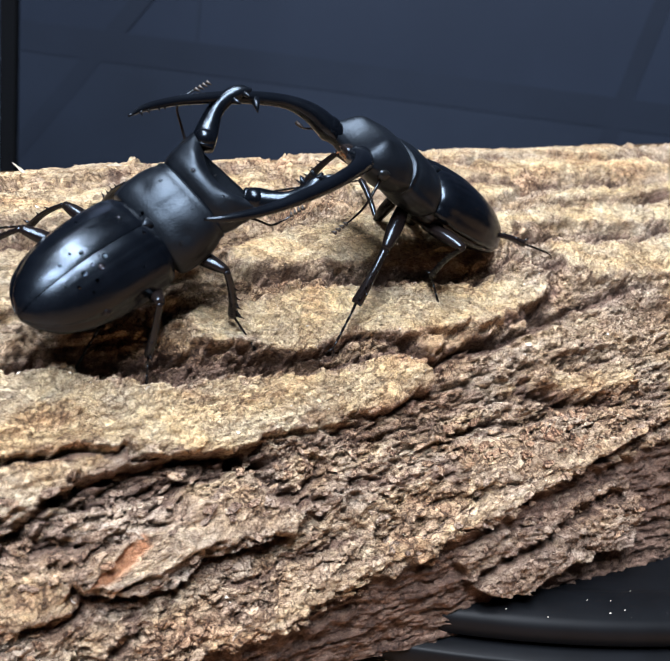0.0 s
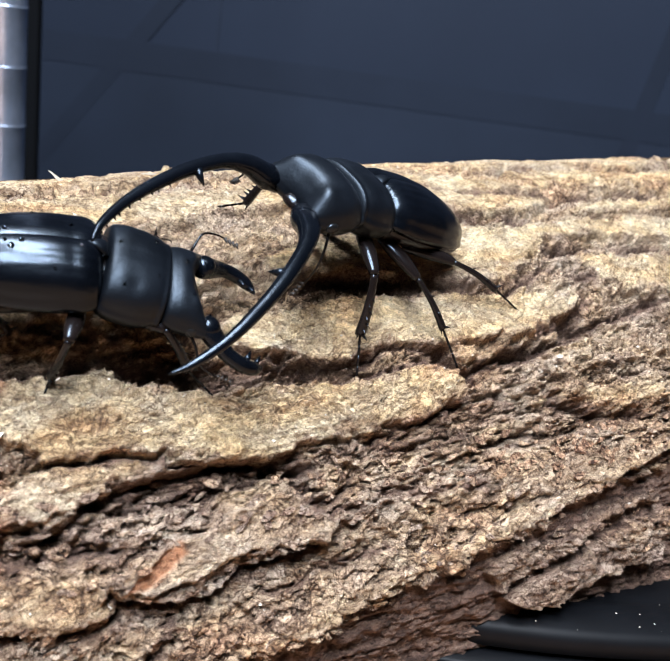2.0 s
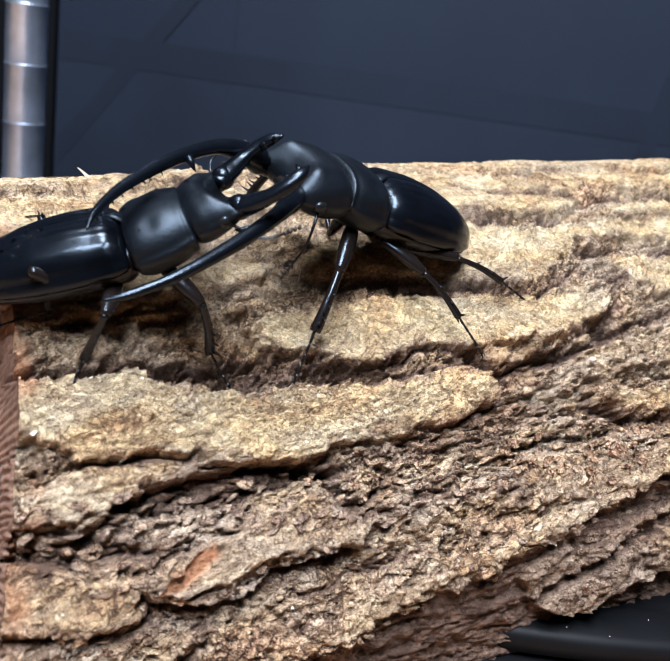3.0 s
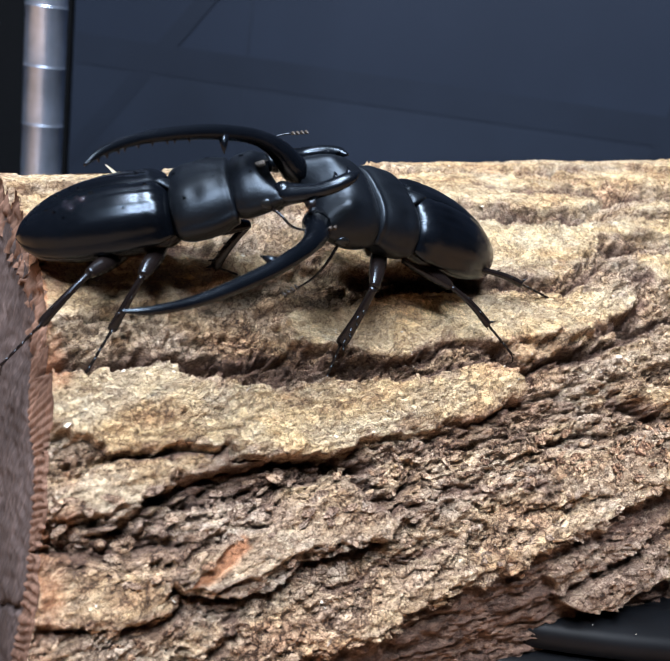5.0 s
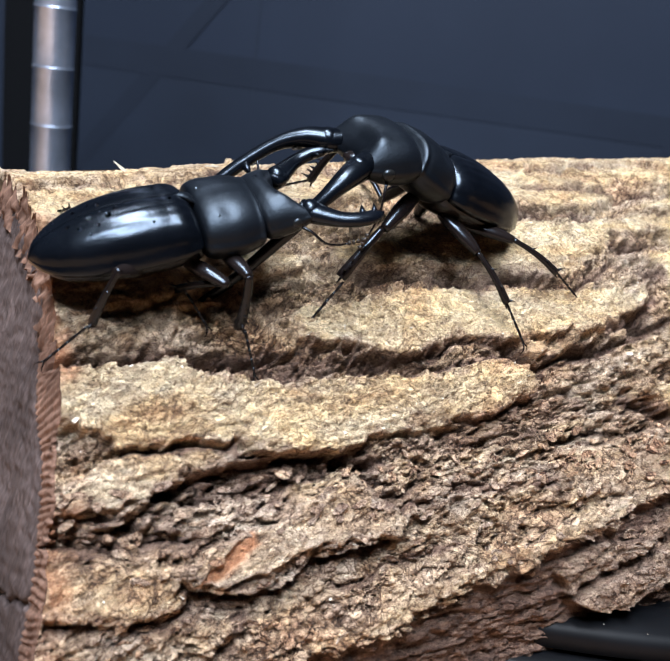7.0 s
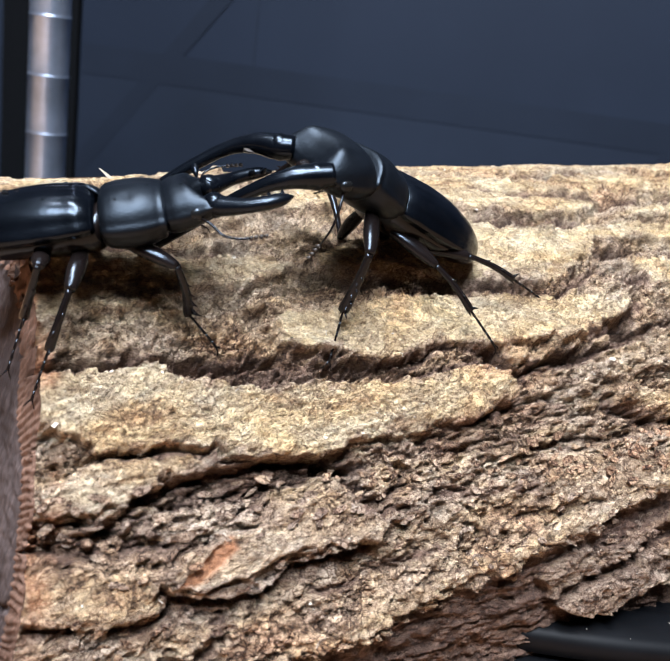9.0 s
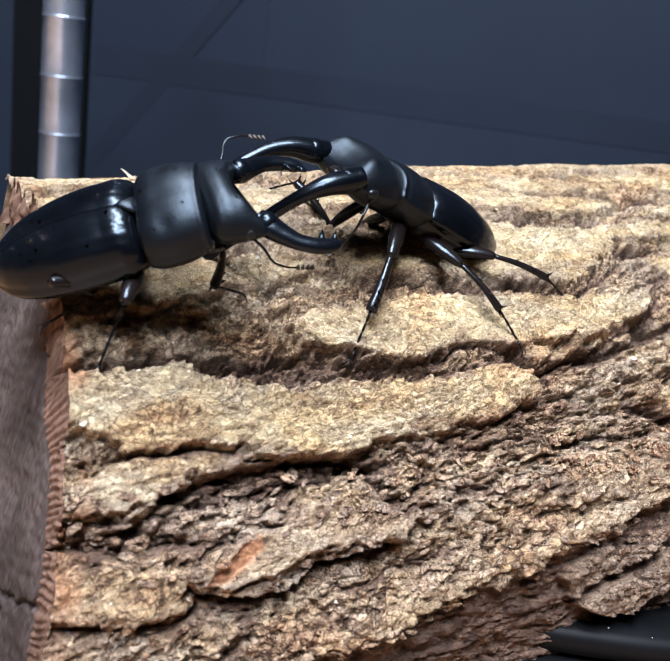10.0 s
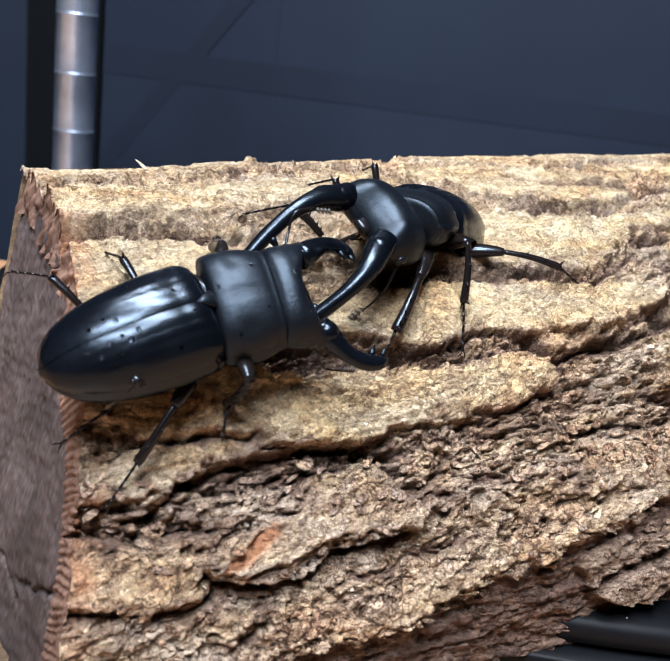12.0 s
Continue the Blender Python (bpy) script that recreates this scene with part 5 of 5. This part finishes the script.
def motions():
    set_beetle(broad, [
        (0, -31.5, 140.5, 133.4, 38.1, -20.8, 56.9, 26.2, -2.5, -0.7, 3.6, -2.3, 1.5, 28.6, 22.1, 0.7, -9.1),
        (0.5, -30.2, 129.3, 131.3, 72.4, -15.1, -8.2, -4.5, 7.4, -2.0, -12.4, 0.9, -0.3, 29.7, -4.8, -1.2, -2.8),
        (1, -36.5, 136.3, 131.9, 18.7, -20.0, 55.7, 4.3, -5.7, 3.2, -6.0, 11.3, 2.4, 29.1, 25.5, -15.0, -7.2),
        (1.5, -35.8, 130.5, 129.4, 43.8, -14.7, 31.2, -0.4, -4.0, 0.1, -1.2, 3.3, 3.0, 45.9, 26.3, -2.8, -3.8),
        (2, -41.3, 129.6, 131.2, 30.8, 1.1, 21.6, -14.2, -6.8, 1.0, -3.8, 3.6, -1.5, 21.5, 15.7, -20.1, -19.6),
        (2.5, -41.9, 131.5, 130.5, 22.4, 0.6, 20.0, -5.9, -6.1, 2.0, -1.4, -1.2, -3.1, 34.6, 42.1, -13.8, -18.5),
        (3, -44.0, 134.1, 133.1, 11.7, -18.9, 15.7, 9.0, 1.9, -0.1, 5.2, 2.5, -1.3, 16.0, 16.0, 0.0, 0.0),
        (3.2, -45.1, 136.0, 133.5, 5.1, -18.9, 21.7, 2.2, 3.7, 0.2, 7.5, -4.1, -3.1, 16.0, 16.0, 0.0, 0.0),
        (4.8, -44.4, 140.6, 137.3, 20.7, -20.2, 16.3, 4.4, -2.7, -2.9, 1.9, 1.9, -5.6, 18.4, 3.3, -5.5, -10.8),
        (5, -43.7, 140.0, 136.8, 20.8, -17.5, 11.3, 5.1, -0.6, -3.1, -2.4, 1.0, -3.7, 14.4, 4.3, -0.5, -11.4),
        (5.5, -44.9, 141.5, 136.6, 7.3, -5.9, 13.9, -1.3, -2.0, -1.5, -14.3, -1.2, 0.1, 27.5, 16.0, -18.4, 0.0),
        (6, -49.1, 137.3, 133.2, 4.0, -11.1, 15.6, -3.3, 5.6, 2.3, -1.6, -0.1, -1.0, 30.3, 16.0, -20.3, 0.0),
        (6.5, -44.1, 138.0, 133.5, 15.8, -15.6, 32.0, -4.3, -1.7, 1.9, 9.0, 4.3, -2.7, 33.2, 16.0, -19.9, 0.0),
        (8.5, -39.8, 138.5, 136.6, 17.7, -11.4, 14.0, -0.3, 0.7, 1.0, 5.8, 2.4, -6.1, 5.6, 36.5, -6.0, -15.6),
        (9, -51.9, 135.1, 135.0, -0.4, -13.7, 12.0, -1.4, 4.4, 4.3, 6.6, -0.3, -0.5, 18.9, 32.8, -9.6, -9.8),
        (9.5, -52.2, 139.2, 137.1, 6.2, -13.1, 0.1, -3.4, 7.3, 3.3, 8.4, 6.6, -3.7, 19.5, 37.0, -15.4, -12.5),
        (10, -47.9, 129.3, 135.8, 40.9, -25.6, 4.4, -2.9, -0.9, -0.2, -25.7, 11.2, -4.2, 32.0, 12.7, -12.2, -12.5),
        (10.5, -44.8, 126.6, 129.4, 39.5, -25.6, 26.7, -1.5, -2.8, 4.4, -14.1, -1.4, 3.2, 37.0, -5.9, -14.3, -22.1),
        (11, -38.1, 122.5, 125.5, 31.6, -24.9, 46.5, 1.1, -4.6, 5.4, -20.1, 2.2, 1.8, 38.8, -12.3, -17.6, -18.5),
        (11.5, -40.1, 121.3, 125.1, 26.9, -29.9, 46.9, -3.5, -5.9, 3.0, -13.5, -6.2, 2.2, 31.6, 1.5, -15.7, -22.0),
        (12, -37.3, 122.3, 123.4, 44.6, -17.9, 35.3, 0.3, -8.9, 3.4, -15.9, -0.9, 2.3, 35.6, 11.8, -9.9, -20.3),
    ], {
        "front": [(0, 69.1, 48.6), (0.5, 69.8, 47.7), (1, 69.4, 48.1), (1.5, 65.8, 45.7), (2, 54.1, 44.5), (2.5, 46.6, 45.8), (3, 51.8, 45.8), (3.2, 54.6, 48.0), (4.8, 65.3, 59.9), (5, 54.2, 61.3), (5.5, 52.5, 58.5), (6, 47.8, 47.0), (6.5, 47.8, 46.7), (8.5, 48.5, 48.4), (9, 47.7, 51.2), (9.5, 48.7, 53.9), (10, 50.5, 58.8), (10.5, 43.6, 53.3), (11, 41.3, 36.0), (11.5, 38.0, 37.1), (12, 38.6, 37.4)],
        "middle": [(0, 48.8, 43.8), (0.5, 49.2, 44.1), (1, 48.9, 43.8), (1.5, 48.0, 43.8), (2, 26.1, 44.1), (2.5, 26.2, 44.2), (3, 26.3, 46.2), (3.2, 25.5, 46.0), (4.8, 25.3, 49.8), (5, 25.6, 49.4), (5.5, 25.6, 49.4), (6, 25.1, 49.3), (6.5, 42.4, 54.4), (8.5, 33.1, 49.6), (9, 19.0, 46.8), (9.5, 20.1, 48.5), (10, 25.4, 50.4), (10.5, 20.7, 32.8), (11, 21.2, 32.3), (11.5, 21.4, 32.4), (12, 20.9, 32.5)],
        "hind": [(0, 39.2, 48.7), (0.5, 26.4, 46.2), (1, 25.5, 46.5), (1.5, 22.1, 49.1), (2, 17.9, 53.5), (2.5, 20.5, 56.3), (3, 19.3, 56.8), (3.2, 19.1, 58.6), (4.8, 15.1, 53.7), (5, 14.2, 51.4), (5.5, 14.1, 51.7), (6, 17.1, 57.1), (6.5, 17.4, 51.8), (8.5, 18.1, 49.7), (9, 16.3, 50.7), (9.5, 13.3, 58.3), (10, 18.8, 56.2), (10.5, 12.9, 50.4), (11, 15.4, 40.4), (11.5, 15.6, 39.9), (12, 16.3, 40.2)],
    }, -1)
    set_beetle(long_jaw, [
        (0, 11.4, 171.7, 141.5, -20.6, -24.0, -140.8, 6.5, 2.1, 1.1, -14.8, -0.2, 1.9, 31.4, -2.1, -15.7, -11.8),
        (0.5, 7.0, 173.0, 139.4, -21.4, -15.7, -144.7, 9.9, 3.1, 4.0, -20.1, 4.1, 2.8, 33.0, -5.1, -16.7, -7.4),
        (1, 2.4, 163.2, 139.1, -20.3, -14.1, -136.2, -5.8, -4.6, 3.4, -5.7, 11.8, -16.1, 17.7, -5.9, -7.8, -3.5),
        (1.5, 3.5, 173.4, 138.8, -19.5, -11.3, -145.5, 5.7, 2.2, 3.9, -26.2, 0.1, 4.7, 41.6, -11.1, -5.3, 6.6),
        (2, -3.9, 163.0, 140.5, -17.4, -16.1, -136.7, -2.3, 10.1, -3.3, -16.5, -0.6, -3.0, 32.0, -11.0, -10.4, 2.0),
        (2.5, -7.7, 159.0, 138.2, -27.4, -12.4, -126.3, -4.8, -1.8, -2.8, -22.5, 8.2, 1.2, 33.2, 11.7, -1.1, -19.2),
        (3, -10.0, 161.5, 139.8, -15.9, -15.5, -141.7, 4.5, 2.5, 0.4, -17.5, 3.8, -1.2, 24.4, -20.0, -12.5, -4.0),
        (3.2, -10.6, 159.4, 140.4, -13.7, -17.9, -142.4, 3.4, 3.5, -1.0, -17.4, 5.4, -3.5, 20.3, -20.0, -14.3, -4.0),
        (4.8, -10.1, 159.6, 139.5, -21.4, -18.6, -138.4, -1.3, 8.6, -1.8, -4.0, -2.3, 0.6, 22.2, -4.8, -15.7, -10.3),
        (5, -8.9, 154.8, 137.7, -30.5, -18.6, -137.8, -4.5, 4.8, -2.6, -7.5, 0.6, -4.2, 27.4, -7.6, -3.5, 5.0),
        (5.5, -10.6, 157.7, 139.2, -21.6, -15.5, -138.1, 5.8, 4.8, 0.5, -28.1, -0.9, -2.3, 35.1, 23.5, -5.3, -27.0),
        (6, -11.8, 153.5, 139.0, -12.3, -19.2, -136.5, -0.3, 5.2, 4.1, -18.5, 0.8, -6.6, -63.8, 36.6, -44.6, -33.5),
        (6.5, -9.0, 163.2, 140.5, -15.9, -17.4, -137.2, 10.2, -3.6, 3.0, -35.8, -0.4, -0.3, 0.0, -0.5, -38.0, -25.9),
        (8.5, -2.9, 169.2, 145.6, -25.4, -23.6, -129.7, 10.2, 1.9, 2.7, -40.8, -4.0, -2.9, -2.7, -1.2, -40.6, -25.2),
        (9, -11.2, 161.7, 140.3, -6.6, -24.3, -143.7, 8.9, 9.5, 2.8, -30.1, -0.6, -6.8, -48.8, 26.0, -44.3, -40.5),
        (9.5, -9.6, 162.2, 140.2, -10.8, -24.5, -139.0, 10.2, 8.4, 5.3, -31.1, -9.3, -7.7, -50.0, 32.2, -40.1, -31.4),
        (10, -10.1, 170.0, 137.9, -7.7, -23.5, -139.8, 1.7, 5.6, 2.0, -13.6, -1.0, -9.1, -32.2, -10.3, -55.4, -37.3),
        (10.5, -11.7, 171.0, 135.6, -17.3, -12.5, -130.4, 2.5, 16.9, -0.1, -3.7, -11.0, -13.8, -0.8, -11.3, -45.0, -36.5),
        (11, -11.3, 166.2, 134.2, -14.4, -9.8, -125.0, -1.5, 15.1, 6.7, -4.3, -14.1, -21.2, 1.0, -18.9, -41.1, -26.6),
        (11.5, -12.3, 167.5, 133.8, -7.6, -10.7, -122.8, -9.1, 11.8, 9.8, 5.1, -15.0, -25.3, 1.6, -19.8, -40.6, -22.6),
        (12, -10.5, 165.0, 133.7, -6.9, -12.8, -115.6, -12.1, 9.7, 12.0, 3.2, -14.0, -38.2, 4.6, -18.9, -47.1, -36.8),
    ], {
        "front": [(0, 80.3, 44.3), (0.5, 80.1, 43.9), (1, 79.9, 43.9), (1.5, 79.8, 44.2), (2, 80.4, 44.1), (2.5, 78.9, 44.1), (3, 60.6, 43.1), (3.2, 60.1, 43.1), (4.8, 61.2, 45.3), (5, 62.1, 44.0), (5.5, 63.4, 43.3), (6, 51.8, 45.8), (6.5, 55.1, 51.1), (8.5, 66.4, 48.9), (9, 67.1, 48.1), (9.5, 66.2, 47.2), (10, 66.0, 47.5), (10.5, 66.3, 47.5), (11, 66.6, 41.7), (11.5, 66.1, 41.9), (12, 65.1, 43.1)],
        "middle": [(0, 108.8, 50.0), (0.5, 103.0, 45.1), (1, 102.1, 44.7), (1.5, 102.0, 44.7), (2, 101.9, 44.7), (2.5, 102.4, 44.6), (3, 102.3, 44.7), (3.2, 101.7, 44.7), (4.8, 103.0, 45.5), (5, 102.6, 44.8), (5.5, 102.5, 45.0), (6, 102.3, 45.2), (6.5, 101.8, 45.0), (8.5, 101.7, 45.0), (9, 101.9, 44.9), (9.5, 102.3, 45.0), (10, 102.2, 44.7), (10.5, 101.9, 45.1), (11, 95.8, 44.9), (11.5, 96.4, 44.7), (12, 84.9, 46.6)],
        "hind": [(0, 146.3, 57.1), (0.5, 146.5, 56.9), (1, 137.9, 56.9), (1.5, 123.1, 55.4), (2, 121.8, 50.5), (2.5, 118.4, 52.3), (3, 117.7, 52.5), (3.2, 117.0, 52.5), (4.8, 118.0, 53.5), (5, 117.8, 52.8), (5.5, 117.1, 52.7), (6, 117.0, 52.6), (6.5, 116.9, 52.6), (8.5, 117.5, 52.5), (9, 117.4, 52.8), (9.5, 117.1, 52.3), (10, 117.0, 52.8), (10.5, 117.5, 52.8), (11, 117.5, 52.8), (11.5, 117.5, 52.7), (12, 117.2, 52.9)],
    }, 1)


motions()
